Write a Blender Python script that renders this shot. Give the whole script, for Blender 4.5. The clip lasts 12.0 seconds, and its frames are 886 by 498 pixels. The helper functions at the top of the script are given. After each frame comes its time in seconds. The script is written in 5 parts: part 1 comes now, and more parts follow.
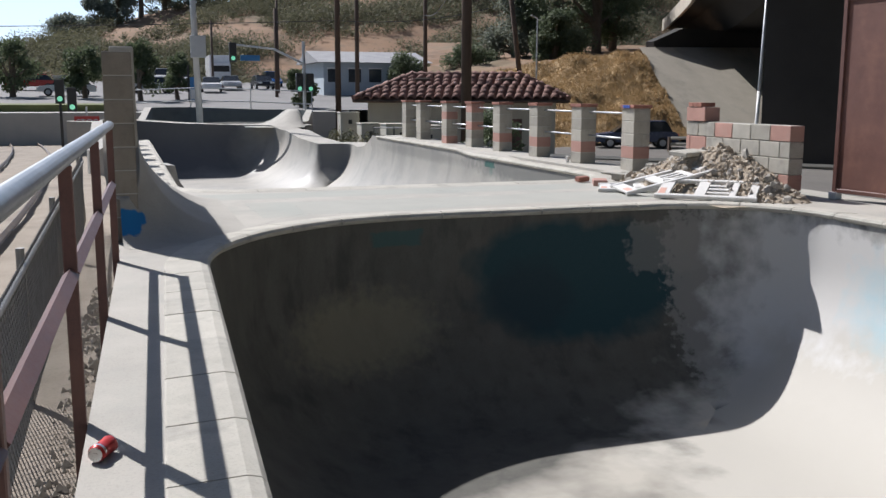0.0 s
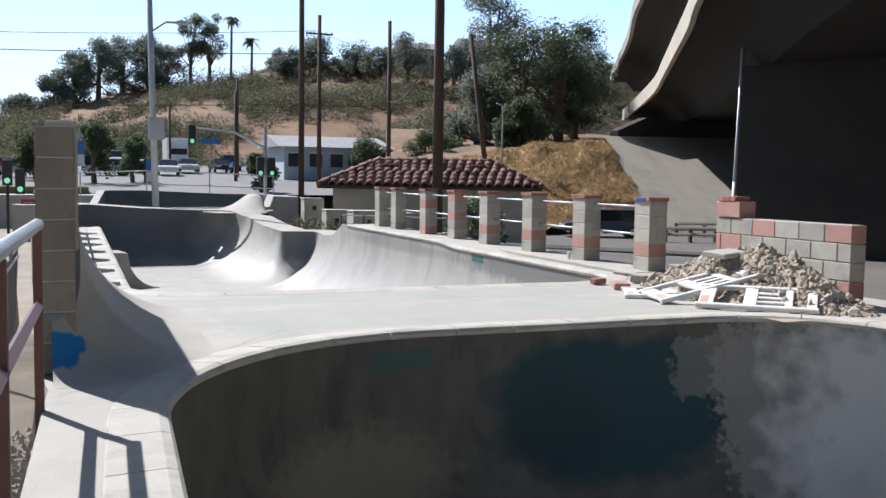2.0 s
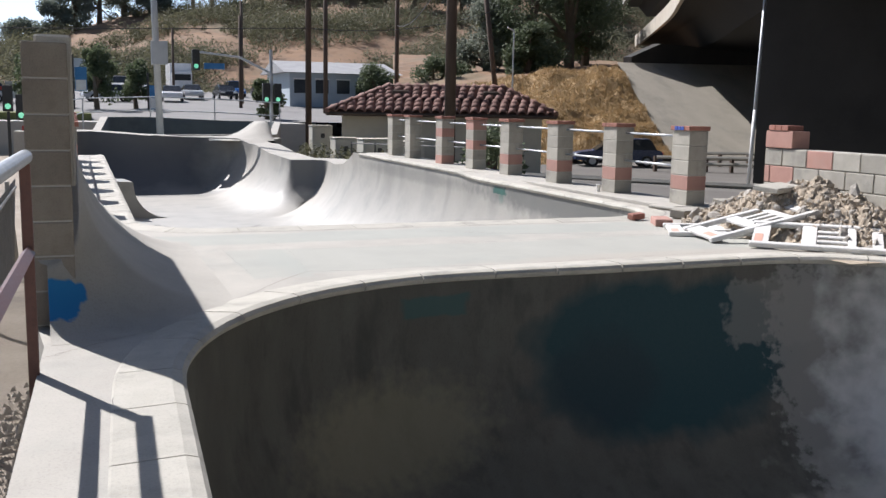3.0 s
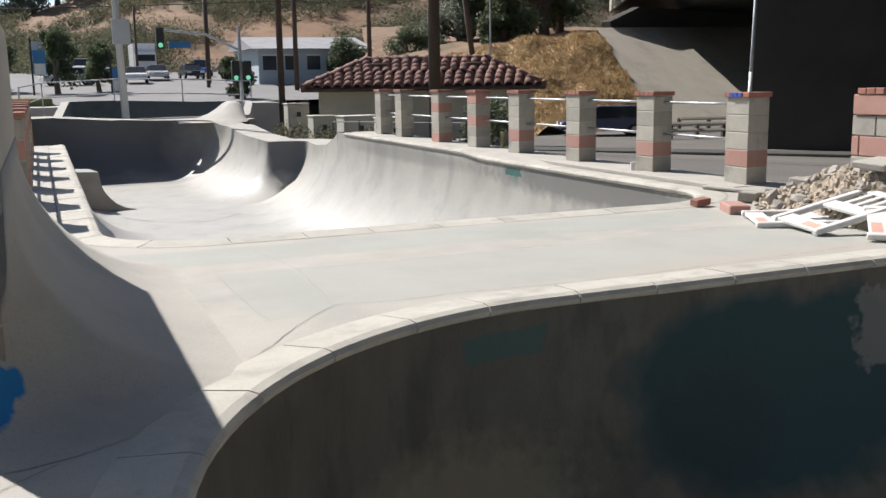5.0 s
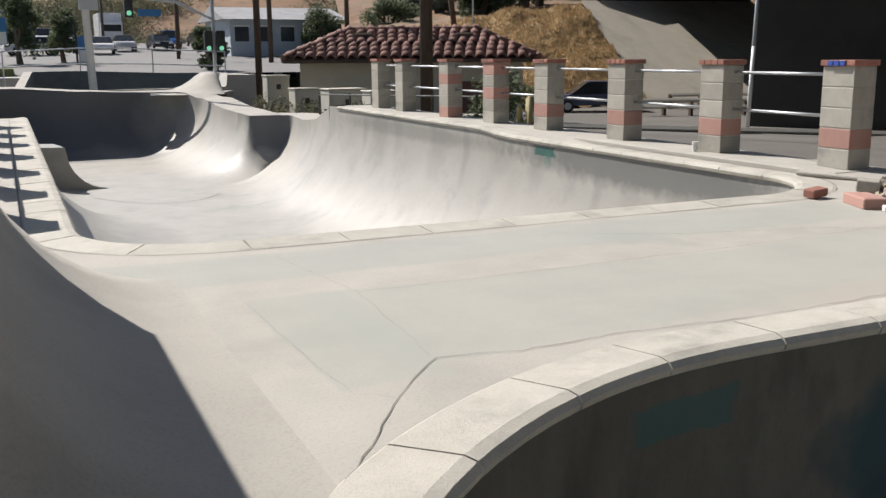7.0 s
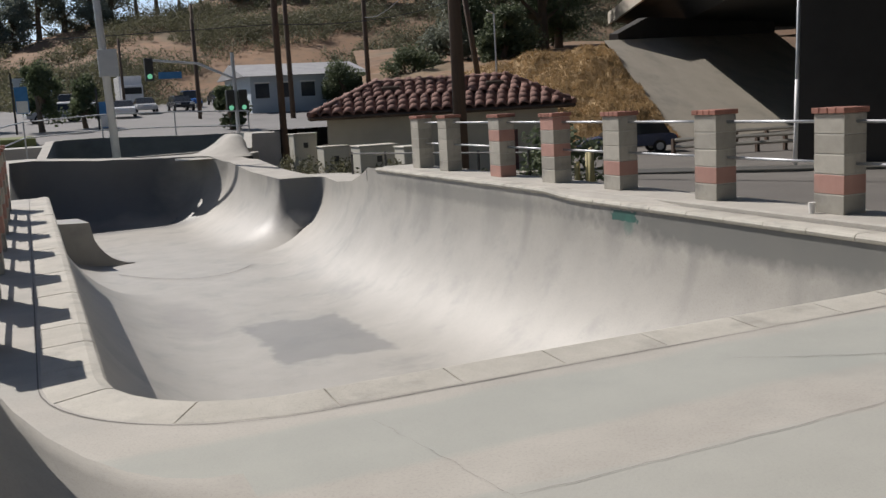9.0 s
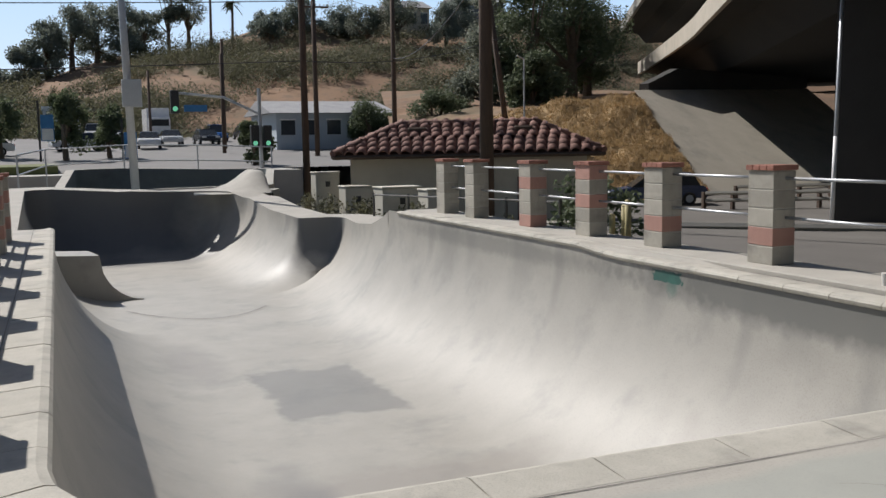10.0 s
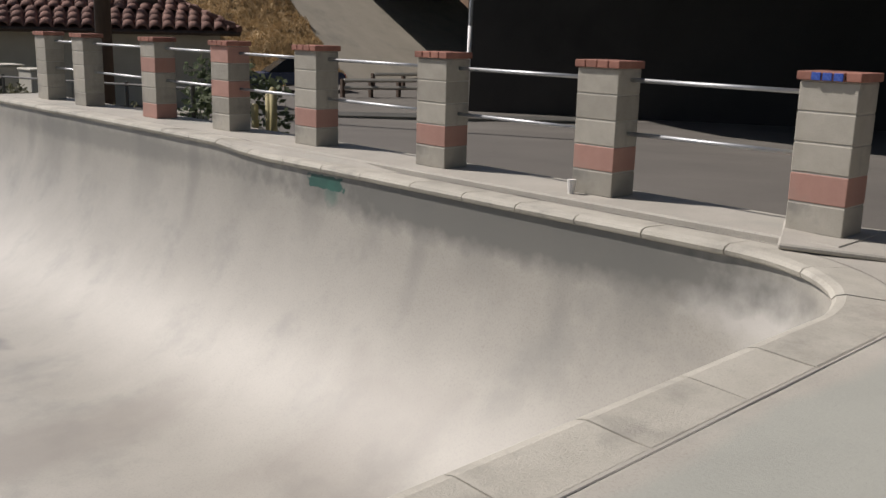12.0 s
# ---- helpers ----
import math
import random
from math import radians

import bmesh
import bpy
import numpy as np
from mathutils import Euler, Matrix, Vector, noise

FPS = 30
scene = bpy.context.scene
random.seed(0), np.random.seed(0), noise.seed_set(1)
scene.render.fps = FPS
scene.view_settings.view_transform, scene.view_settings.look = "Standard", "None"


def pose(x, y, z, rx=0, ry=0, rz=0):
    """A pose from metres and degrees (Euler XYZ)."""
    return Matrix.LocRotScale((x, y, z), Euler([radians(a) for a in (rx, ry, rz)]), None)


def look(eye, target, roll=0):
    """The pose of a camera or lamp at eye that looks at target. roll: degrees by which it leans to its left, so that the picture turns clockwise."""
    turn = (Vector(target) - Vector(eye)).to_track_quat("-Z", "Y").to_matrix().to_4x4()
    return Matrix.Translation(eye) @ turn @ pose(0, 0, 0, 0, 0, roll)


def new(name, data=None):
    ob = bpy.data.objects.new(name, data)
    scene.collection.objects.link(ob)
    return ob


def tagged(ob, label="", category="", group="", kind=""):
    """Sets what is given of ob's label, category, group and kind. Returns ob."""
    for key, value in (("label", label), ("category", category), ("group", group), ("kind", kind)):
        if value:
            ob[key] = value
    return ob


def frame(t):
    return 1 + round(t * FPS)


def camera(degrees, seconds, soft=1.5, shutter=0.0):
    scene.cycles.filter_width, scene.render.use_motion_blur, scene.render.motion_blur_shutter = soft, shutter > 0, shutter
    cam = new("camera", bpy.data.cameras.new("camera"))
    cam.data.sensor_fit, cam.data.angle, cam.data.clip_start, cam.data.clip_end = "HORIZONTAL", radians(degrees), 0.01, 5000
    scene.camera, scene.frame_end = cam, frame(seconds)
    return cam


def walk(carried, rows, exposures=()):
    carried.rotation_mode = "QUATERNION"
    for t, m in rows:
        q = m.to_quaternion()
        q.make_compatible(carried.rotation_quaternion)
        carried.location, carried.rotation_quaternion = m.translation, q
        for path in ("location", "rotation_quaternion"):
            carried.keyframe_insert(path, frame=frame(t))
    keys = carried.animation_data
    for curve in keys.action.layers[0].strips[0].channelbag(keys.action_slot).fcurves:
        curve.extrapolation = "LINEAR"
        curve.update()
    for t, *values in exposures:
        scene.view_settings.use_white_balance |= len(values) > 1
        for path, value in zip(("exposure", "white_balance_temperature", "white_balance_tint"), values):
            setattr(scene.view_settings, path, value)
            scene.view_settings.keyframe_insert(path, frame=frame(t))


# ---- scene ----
cam = camera(50.0, 12.0)
PATH = [
    (0, (0.14, -1.355, 1.286), (0.774, 0.514, 0.965), 0.1),
    (0.5, (0.173, -0.957, 1.31), (0.951, 0.86, 1.01), 0.1),
    (1, (0.254, -0.215, 1.31), (0.976, 1.63, 1.032), 0.6),
    (1.5, (0.248, 0.258, 1.313), (0.964, 2.116, 1.121), 0.7),
    (2, (0.25, 0.618, 1.328), (0.978, 2.476, 1.184), 0.8),
    (2.5, (0.272, 1.043, 1.324), (1.002, 2.89, 1.088), 1.3),
    (3, (0.298, 1.473, 1.314), (1.012, 3.318, 1.02), 1.0),
    (3.2, (0.306, 1.656, 1.309), (1.013, 3.503, 1.009), 0.9),
    (4.8, (0.435, 3.226, 1.334), (1.132, 5.071, 0.999), -0.5),
    (5, (0.461, 3.469, 1.319), (1.222, 5.284, 0.969), -0.9),
    (5.5, (0.49, 3.906, 1.301), (1.482, 5.599, 0.914), -1.5),
    (6, (0.459, 4.376, 1.288), (1.501, 6.035, 0.882), -1.5),
    (6.5, (0.498, 5.075, 1.211), (1.384, 6.825, 0.818), -0.8),
    (7, (0.5, 5.481, 1.203), (1.317, 7.263, 0.802), -0.4),
    (7.2, (0.497, 5.602, 1.24), (1.278, 7.398, 0.836), -0.9),
    (8.8, (0.562, 6.938, 1.412), (1.327, 8.76, 1.1), -3.6),
    (9, (0.625, 7.132, 1.412), (1.407, 8.947, 1.103), -3.2),
    (9.5, (0.79, 7.638, 1.425), (1.583, 9.455, 1.166), -2.2),
    (10, (0.98, 8.093, 1.404), (1.731, 9.934, 1.185), -1.0),
    (10.5, (1.262, 8.702, 1.401), (1.956, 10.565, 1.186), 0.1),
    (11, (1.361, 8.904, 1.379), (2.07, 10.755, 1.112), 0.9),
    (11.5, (1.702, 9.428, 1.34), (2.682, 11.135, 0.982), 1.8),
    (12, (1.884, 9.749, 1.336), (3.242, 11.145, 0.884), 1.5),
]
walk(cam, [(t, look(eye, target, roll)) for t, eye, target, roll in PATH],
     exposures=[(0, 0.36, 6150, 13), (0.5, 0.45, 6100, 13), (1.0, 0.66, 6050, 13), (1.5, 0.70, 5950, 12), (2.5, 0.50, 6100, 14), (3.2, 0.65, 6200, 14), (5, 0.57, 6400, 12), (7.2, 0.40, 6550, 12), (9, 0.0, 6550, 13), (10.5, 0.05, 6400, 11), (12, -0.1, 6700, 14)])

# ---- light ----
SUN = Vector((-0.31, 0.63, 0.715)).normalized()
world = bpy.data.worlds.new("sky")
scene.world = world
world.use_nodes = True
wn = world.node_tree.nodes
sky = wn.new("ShaderNodeTexSky")
sky.sky_type, sky.sun_disc = "NISHITA", False
sky.sun_elevation, sky.sun_rotation = math.asin(SUN.z), math.atan2(SUN.x, SUN.y)
sky.dust_density, sky.air_density, sky.ozone_density = 1.2, 1.0, 2.0
world.node_tree.links.new(sky.outputs[0], wn["Background"].inputs[0])
wn["Background"].inputs[1].default_value = 0.05
sun = new("sun", bpy.data.lights.new("sun", "SUN"))
sun.data.energy, sun.data.angle, sun.data.color = 4.8, radians(0.55), (1.0, 0.965, 0.92)
sun.matrix_world = look(SUN * 50, (0, 0, 0))


# the bright hazy sky low over the hills, far behind them
M_HAZE = bpy.data.materials.new("hazy sky")
M_HAZE.use_nodes = True
hn, hl = M_HAZE.node_tree.nodes, M_HAZE.node_tree.links
hn.remove(hn["Principled BSDF"])
htc, hsep, hmr, hmix, hem = (hn.new(k) for k in ("ShaderNodeTexCoord", "ShaderNodeSeparateXYZ", "ShaderNodeMapRange", "ShaderNodeMix", "ShaderNodeEmission"))
hmix.data_type = "RGBA"
hl.new(htc.outputs["Object"], hsep.inputs[0])
hl.new(hsep.outputs[2], hmr.inputs[0])
hmr.inputs[1].default_value, hmr.inputs[2].default_value = 60, 420
hl.new(hmr.outputs[0], hmix.inputs[0])
hmix.inputs[6].default_value, hmix.inputs[7].default_value = (0.66, 0.80, 0.92, 1), (0.33, 0.55, 0.86, 1)
hl.new(hmix.outputs[2], hem.inputs[0])
hem.inputs[1].default_value = 1.12
hl.new(hem.outputs[0], hn["Material Output"].inputs[0])
hm = bpy.data.meshes.new("backdrop")
hm.from_pydata([(-1500, 1600, -60), (2600, 1600, -60), (2600, 1600, 700), (-1500, 1600, 700)], [], [(0, 1, 2, 3)])
hm.materials.append(M_HAZE)
tagged(new("backdrop", hm), "pale blue hazy sky over the hills", "sky", kind="structure")


# ---- materials ----
def pbr(name, dark, light, scale=3.0, rough=0.85, bump=0.15, fine=60.0, stain=None, stain_scale=0.6, stain_amount=0.5, metal=0.0, island=0.0, detail=6.0, stretch=None):
    """A surface of two scales of variation, with an optional stain colour in patches."""
    m = bpy.data.materials.new(name)
    m.use_nodes = True
    n, l = m.node_tree.nodes, m.node_tree.links
    b = n["Principled BSDF"]
    b.inputs["Roughness"].default_value, b.inputs["Metallic"].default_value = rough, metal
    tc = n.new("ShaderNodeTexCoord")
    src = tc.outputs["Object"]
    if stretch:
        mp = n.new("ShaderNodeMapping")
        mp.inputs["Scale"].default_value = stretch
        l.new(src, mp.inputs[0])
        src = mp.outputs[0]

    def noise_at(s, d=detail, rgh=0.6):
        t = n.new("ShaderNodeTexNoise")
        t.inputs["Scale"].default_value, t.inputs["Detail"].default_value, t.inputs["Roughness"].default_value = s, d, rgh
        l.new(src, t.inputs["Vector"])
        return t.outputs["Fac"]

    def mix(f, a, c):
        x = n.new("ShaderNodeMix")
        x.data_type = "RGBA"
        for slot, v in ((0, f), (6, a), (7, c)):
            if hasattr(v, "is_linked"):
                l.new(v, x.inputs[slot])
            else:
                x.inputs[slot].default_value = v if slot == 0 else (*v, 1)
        return x.outputs[2]

    def ramp(f, lo, hi):
        r = n.new("ShaderNodeMapRange")
        r.inputs[1].default_value, r.inputs[2].default_value = lo, hi
        l.new(f, r.inputs[0])
        return r.outputs[0]

    col = mix(ramp(noise_at(scale), 0.3, 0.7), dark, light)
    fine_n = noise_at(fine, 4.0, 0.7)
    sp = mix(ramp(fine_n, 0.32, 0.5), [c * 0.72 for c in dark], light)
    col2 = mix(0.35, col, sp)
    if stain:
        f = ramp(noise_at(stain_scale, 5.0, 0.65), 0.52, 0.68)
        k = n.new("ShaderNodeMath")
        k.operation = "MULTIPLY"
        k.inputs[1].default_value = stain_amount
        l.new(f, k.inputs[0])
        col2 = mix(k.outputs[0], col2, stain)
    if island:
        oi = n.new("ShaderNodeObjectInfo")
        hsv = n.new("ShaderNodeHueSaturation")
        l.new(ramp(oi.outputs["Random"], 0.0, 1.0), hsv.inputs["Value"])
        mr = [x for x in n if x.bl_idname == "ShaderNodeMapRange"][-1]
        mr.inputs[3].default_value, mr.inputs[4].default_value = 1 - island, 1 + island
        l.new(col2, hsv.inputs["Color"])
        col2 = hsv.outputs[0]
    l.new(col2, b.inputs["Base Color"])
    rr = ramp(fine_n, 0.2, 0.8)
    mr = [x for x in n if x.bl_idname == "ShaderNodeMapRange"][-1]
    mr.inputs[3].default_value, mr.inputs[4].default_value = max(0.02, rough - 0.1), min(1, rough + 0.1)
    l.new(rr, b.inputs["Roughness"])
    if bump:
        bp = n.new("ShaderNodeBump")
        bp.inputs["Strength"].default_value, bp.inputs["Distance"].default_value = bump, 0.01
        l.new(fine_n, bp.inputs["Height"])
        l.new(bp.outputs[0], b.inputs["Normal"])
    return m


def blot(m, centre, size, colour, edge=0.25, ragged=1.5, amount=1.0, box=False):
    """A painted patch with ragged edges on a material, at a place and of a size in metres."""
    n, l = m.node_tree.nodes, m.node_tree.links
    b = n["Principled BSDF"]
    old = b.inputs["Base Color"].links[0].from_socket
    tc = n.new("ShaderNodeTexCoord")
    mp = n.new("ShaderNodeMapping")
    mp.inputs["Location"].default_value = [-c / s for c, s in zip(centre, size)]
    mp.inputs["Scale"].default_value = [1 / s for s in size]
    l.new(tc.outputs["Object"], mp.inputs[0])
    if box:
        ab = n.new("ShaderNodeVectorMath")
        ab.operation = "ABSOLUTE"
        l.new(mp.outputs[0], ab.inputs[0])
        sx = n.new("ShaderNodeSeparateXYZ")
        l.new(ab.outputs[0], sx.inputs[0])
        m1 = n.new("ShaderNodeMath")
        m1.operation = "MAXIMUM"
        l.new(sx.outputs[0], m1.inputs[0]), l.new(sx.outputs[1], m1.inputs[1])
        m2 = n.new("ShaderNodeMath")
        m2.operation = "MAXIMUM"
        l.new(m1.outputs[0], m2.inputs[0]), l.new(sx.outputs[2], m2.inputs[1])
        dist = m2.outputs[0]
    else:
        ln = n.new("ShaderNodeVectorMath")
        ln.operation = "LENGTH"
        l.new(mp.outputs[0], ln.inputs[0])
        dist = ln.outputs["Value"]
    t = n.new("ShaderNodeTexNoise")
    t.inputs["Scale"].default_value, t.inputs["Detail"].default_value = ragged, 5.0
    l.new(tc.outputs["Object"], t.inputs["Vector"])
    add = n.new("ShaderNodeMath")
    add.operation = "MULTIPLY_ADD"
    add.inputs[1].default_value = 0.9
    l.new(t.outputs["Fac"], add.inputs[0])
    l.new(dist, add.inputs[2])
    r = n.new("ShaderNodeMapRange")
    r.inputs[1].default_value, r.inputs[2].default_value = 1.45 - edge, 1.45 + edge
    r.inputs[3].default_value, r.inputs[4].default_value = amount, 0.0
    l.new(add.outputs[0], r.inputs[0])
    x = n.new("ShaderNodeMix")
    x.data_type = "RGBA"
    l.new(r.outputs[0], x.inputs[0])
    l.new(old, x.inputs[6])
    x.inputs[7].default_value = (*colour, 1)
    l.new(x.outputs[2], b.inputs["Base Color"])
    return m


M_DECK = pbr("deck concrete", (0.318, 0.297, 0.258), (0.439, 0.413, 0.361), 1.7, 0.85, 0.25, 70, (0.301, 0.301, 0.267), 0.6, 0.75)
blot(M_DECK, (4.6, 9.43, 0), (2.55, 0.62, 1.0), (0.328, 0.34, 0.302), 0.04, 0.4, 0.5, True)
blot(M_DECK, (1.77, 9.33, 0), (0.25, 0.75, 1.0), (0.328, 0.34, 0.302), 0.04, 0.5, 0.5, True)
blot(M_DECK, (3.5, 10.85, 0), (2.8, 0.35, 1.0), (0.302, 0.328, 0.294), 0.1, 1.0, 0.5, True)
blot(M_DECK, (5.6, 8.85, 0), (1.8, 0.22, 1.0), (0.395, 0.344, 0.286), 0.3, 2.0, 0.5)
# dark wall paint, deepened to stand in for shade in the pool
M_POOL1 = pbr("old painted pool concrete, shade in colour", (0.0615, 0.059, 0.0508), (0.115, 0.111, 0.0943), 2.6, 0.75, 0.2, 60, (0.041, 0.041, 0.0369), 1.8, 0.7, stretch=(1.5, 1.5, 0.6))
# paler floor roughly where the sun falls: light put into the colour
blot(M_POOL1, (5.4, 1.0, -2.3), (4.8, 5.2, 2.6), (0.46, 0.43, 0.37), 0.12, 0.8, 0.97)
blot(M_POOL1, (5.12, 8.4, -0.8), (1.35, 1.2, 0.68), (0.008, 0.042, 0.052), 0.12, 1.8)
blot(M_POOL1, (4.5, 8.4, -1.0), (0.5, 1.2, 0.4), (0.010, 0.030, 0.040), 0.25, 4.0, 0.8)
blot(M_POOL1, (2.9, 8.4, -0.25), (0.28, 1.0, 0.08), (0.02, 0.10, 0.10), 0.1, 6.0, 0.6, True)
# white roller paint, dimmed for the shade on the north wall
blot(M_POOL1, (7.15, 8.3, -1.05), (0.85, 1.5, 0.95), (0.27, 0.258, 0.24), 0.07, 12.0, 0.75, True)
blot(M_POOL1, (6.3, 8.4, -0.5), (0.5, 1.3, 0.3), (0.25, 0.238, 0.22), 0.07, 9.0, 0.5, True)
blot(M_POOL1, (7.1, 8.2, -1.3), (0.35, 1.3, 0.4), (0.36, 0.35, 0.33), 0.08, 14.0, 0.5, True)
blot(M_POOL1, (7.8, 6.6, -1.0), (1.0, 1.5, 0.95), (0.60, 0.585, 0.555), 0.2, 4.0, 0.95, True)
# pale blot that brightens the sunlit corner of the floor by colour
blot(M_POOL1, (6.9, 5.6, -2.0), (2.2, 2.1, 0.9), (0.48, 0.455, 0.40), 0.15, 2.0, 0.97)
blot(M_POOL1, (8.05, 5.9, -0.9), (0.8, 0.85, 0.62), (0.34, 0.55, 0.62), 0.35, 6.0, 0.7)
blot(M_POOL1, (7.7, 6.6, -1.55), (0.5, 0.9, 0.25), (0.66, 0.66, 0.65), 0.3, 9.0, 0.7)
blot(M_POOL1, (2.4, 8.3, -1.2), (0.9, 0.9, 0.4), (0.30, 0.27, 0.17), 0.3, 11.0, 0.4)
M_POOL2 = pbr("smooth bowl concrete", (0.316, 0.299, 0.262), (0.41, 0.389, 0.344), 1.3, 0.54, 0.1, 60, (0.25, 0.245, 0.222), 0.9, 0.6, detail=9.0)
blot(M_POOL2, (4.55, 21.8, -2.25), (0.8, 1.4, 0.4), (0.168, 0.168, 0.16), 0.08, 1.6, 0.6, True)
blot(M_POOL2, (6.4, 15.3, -2.0), (0.75, 0.65, 0.5), (0.244, 0.218, 0.189), 0.25, 3.0, 0.38, True)
blot(M_POOL2, (7.2, 12.6, -0.35), (0.5, 0.5, 0.22), (0.554, 0.538, 0.504), 0.3, 6.0, 0.6)
blot(M_POOL2, (5.4, 13.5, -2.1), (1.4, 0.35, 0.5), (0.227, 0.197, 0.164), 0.35, 3.5, 0.85)
blot(M_POOL2, (4.6, 17.6, -2.25), (1.5, 0.5, 0.4), (0.26, 0.235, 0.206), 0.35, 3.0, 0.5)
blot(M_POOL2, (3.0, 24.5, -2.25), (0.5, 1.6, 0.4), (0.244, 0.227, 0.206), 0.35, 2.5, 0.5)
blot(M_POOL2, (3.2, 15.5, -2.25), (0.45, 2.8, 0.4), (0.202, 0.197, 0.185), 0.3, 1.8, 0.8)
blot(M_POOL2, (4.2, 13.6, -2.1), (1.4, 0.6, 0.4), (0.218, 0.21, 0.193), 0.2, 1.2, 0.75, True)
blot(M_POOL2, (7.4, 14.8, -0.2), (0.4, 3.0, 0.22), (0.143, 0.143, 0.13), 0.35, 7.0, 0.85)
blot(M_POOL2, (7.4, 22.0, -0.2), (0.4, 3.4, 0.14), (0.168, 0.168, 0.151), 0.35, 7.0, 0.5)
for cy, cw, ch in ((13.4, 0.25, 0.5), (14.1, 0.12, 0.75), (15.0, 0.3, 0.45), (15.7, 0.1, 0.9), (17.3, 0.2, 0.6), (18.4, 0.35, 0.4), (19.6, 0.12, 0.8), (20.7, 0.35, 0.7), (22.6, 0.2, 0.5), (23.5, 0.5, 0.8), (24.4, 0.15, 0.6)):
    blot(M_POOL2, (7.3, cy, -0.15), (0.5, cw, ch), (0.16, 0.16, 0.147), 0.45, 5.0, 0.30)
blot(M_POOL2, (7.42, 17.1, -0.15), (0.4, 0.28, 0.065), (0.011, 0.088, 0.070), 0.06, 16, 0.9, True)
blot(M_POOL2, (7.42, 17.0, -0.25), (0.4, 0.1, 0.12), (0.042, 0.16, 0.125), 0.3, 20, 0.4)
M_POOL3 = pbr("dark green-grey bowl paint", (0.10, 0.115, 0.115), (0.16, 0.175, 0.17), 1.2, 0.7, 0.1, 50, (0.08, 0.09, 0.09), 0.8, 0.6)
# far end wall's dark patch: paint and its shade in one colour
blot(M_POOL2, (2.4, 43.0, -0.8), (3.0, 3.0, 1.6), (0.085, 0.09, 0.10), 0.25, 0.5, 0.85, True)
# pocket's back face darkened likewise, its shade included in the colour
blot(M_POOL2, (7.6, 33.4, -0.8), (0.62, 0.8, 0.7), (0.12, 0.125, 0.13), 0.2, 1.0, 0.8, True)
M_COPE = pbr("coping concrete", (0.37, 0.348, 0.295), (0.502, 0.475, 0.409), 4.0, 0.85, 0.5, 90, (0.29, 0.273, 0.238), 2.5, 0.7, island=0.07)
M_CMU = pbr("grey block", (0.315, 0.293, 0.243), (0.432, 0.405, 0.347), 6.0, 0.92, 0.4, 150, (0.234, 0.225, 0.198), 2.2, 0.8, island=0.14)
M_PINK = pbr("pink block", (0.368, 0.202, 0.166), (0.478, 0.276, 0.221), 6.0, 0.92, 0.4, 150, (0.331, 0.23, 0.193), 3.0, 0.5, island=0.10)
M_BRICK = pbr("red brick", (0.25, 0.105, 0.075), (0.36, 0.17, 0.125), 12.0, 0.9, 0.4, 150, island=0.15)
M_MORTAR = pbr("mortar", (0.36, 0.34, 0.30), (0.46, 0.44, 0.39), 20, 0.95, 0.3, 150)
M_ASPH = pbr("asphalt", (0.085, 0.078, 0.068), (0.145, 0.132, 0.115), 0.35, 0.92, 0.3, 90, (0.17, 0.16, 0.14), 0.15, 0.5)
M_DIRT = pbr("gravel dirt", (0.20, 0.165, 0.125), (0.33, 0.28, 0.22), 1.5, 0.95, 0.6, 40, (0.14, 0.12, 0.10), 0.6, 0.5)
M_STEEL = pbr("galvanised pipe", (0.36, 0.37, 0.38), (0.52, 0.53, 0.54), 8, 0.5, 0.03, 90, metal=0.85)
M_BROWN = pbr("brown painted steel", (0.10, 0.045, 0.035), (0.15, 0.07, 0.055), 5, 0.5, 0.05, 60, (0.20, 0.10, 0.07), 2.0, 0.5)
# walls under the bridge, darkened in colour to stand in for shade
M_SHADEWALL = pbr("bridge concrete with shade in colour", (0.0308, 0.0286, 0.02552), (0.0528, 0.0484, 0.044), 0.4, 0.9, 0.1, 20, (0.022, 0.02112, 0.01892), 0.25, 0.6)
M_PAVE = pbr("pale slope paving", (0.39, 0.35, 0.28), (0.50, 0.455, 0.375), 0.5, 0.9, 0.1, 15, (0.30, 0.28, 0.24), 0.4, 0.6)
# near-black bridge underside: shade put into the concrete's colour
M_SOFFIT = pbr("stained soffit with shade in colour", (0.01082, 0.009537, 0.008283), (0.01891, 0.01713, 0.01478), 0.4, 0.9, 0.1, 20, (0.01442, 0.01297, 0.01135), 0.25, 0.6)
M_BRIDGE = pbr("bridge concrete", (0.26, 0.25, 0.22), (0.36, 0.345, 0.305), 0.4, 0.9, 0.1, 20, (0.24, 0.22, 0.19), 0.25, 0.6)
M_GRASS = pbr("dry grass slope", (0.30, 0.20, 0.095), (0.46, 0.325, 0.17), 0.7, 0.95, 0.8, 8, (0.20, 0.13, 0.06), 0.4, 0.6)
M_HILL = pbr("dry hillside", (0.12, 0.078, 0.046), (0.28, 0.165, 0.09), 0.09, 0.95, 0.5, 0.6, (0.12, 0.115, 0.065), 0.05, 0.8)
M_STUCCO = pbr("cream stucco", (0.50, 0.45, 0.35), (0.60, 0.55, 0.44), 2.0, 0.9, 0.2, 60)
M_TILE = pbr("clay roof tile", (0.13, 0.065, 0.052), (0.28, 0.15, 0.115), 3.0, 0.85, 0.3, 40, (0.30, 0.22, 0.18), 1.5, 0.5, island=0.2)
M_WOOD = pbr("creosoted pole wood", (0.06, 0.042, 0.032), (0.13, 0.09, 0.065), 3.0, 0.9, 0.4, 30, stretch=(1, 1, 0.1))
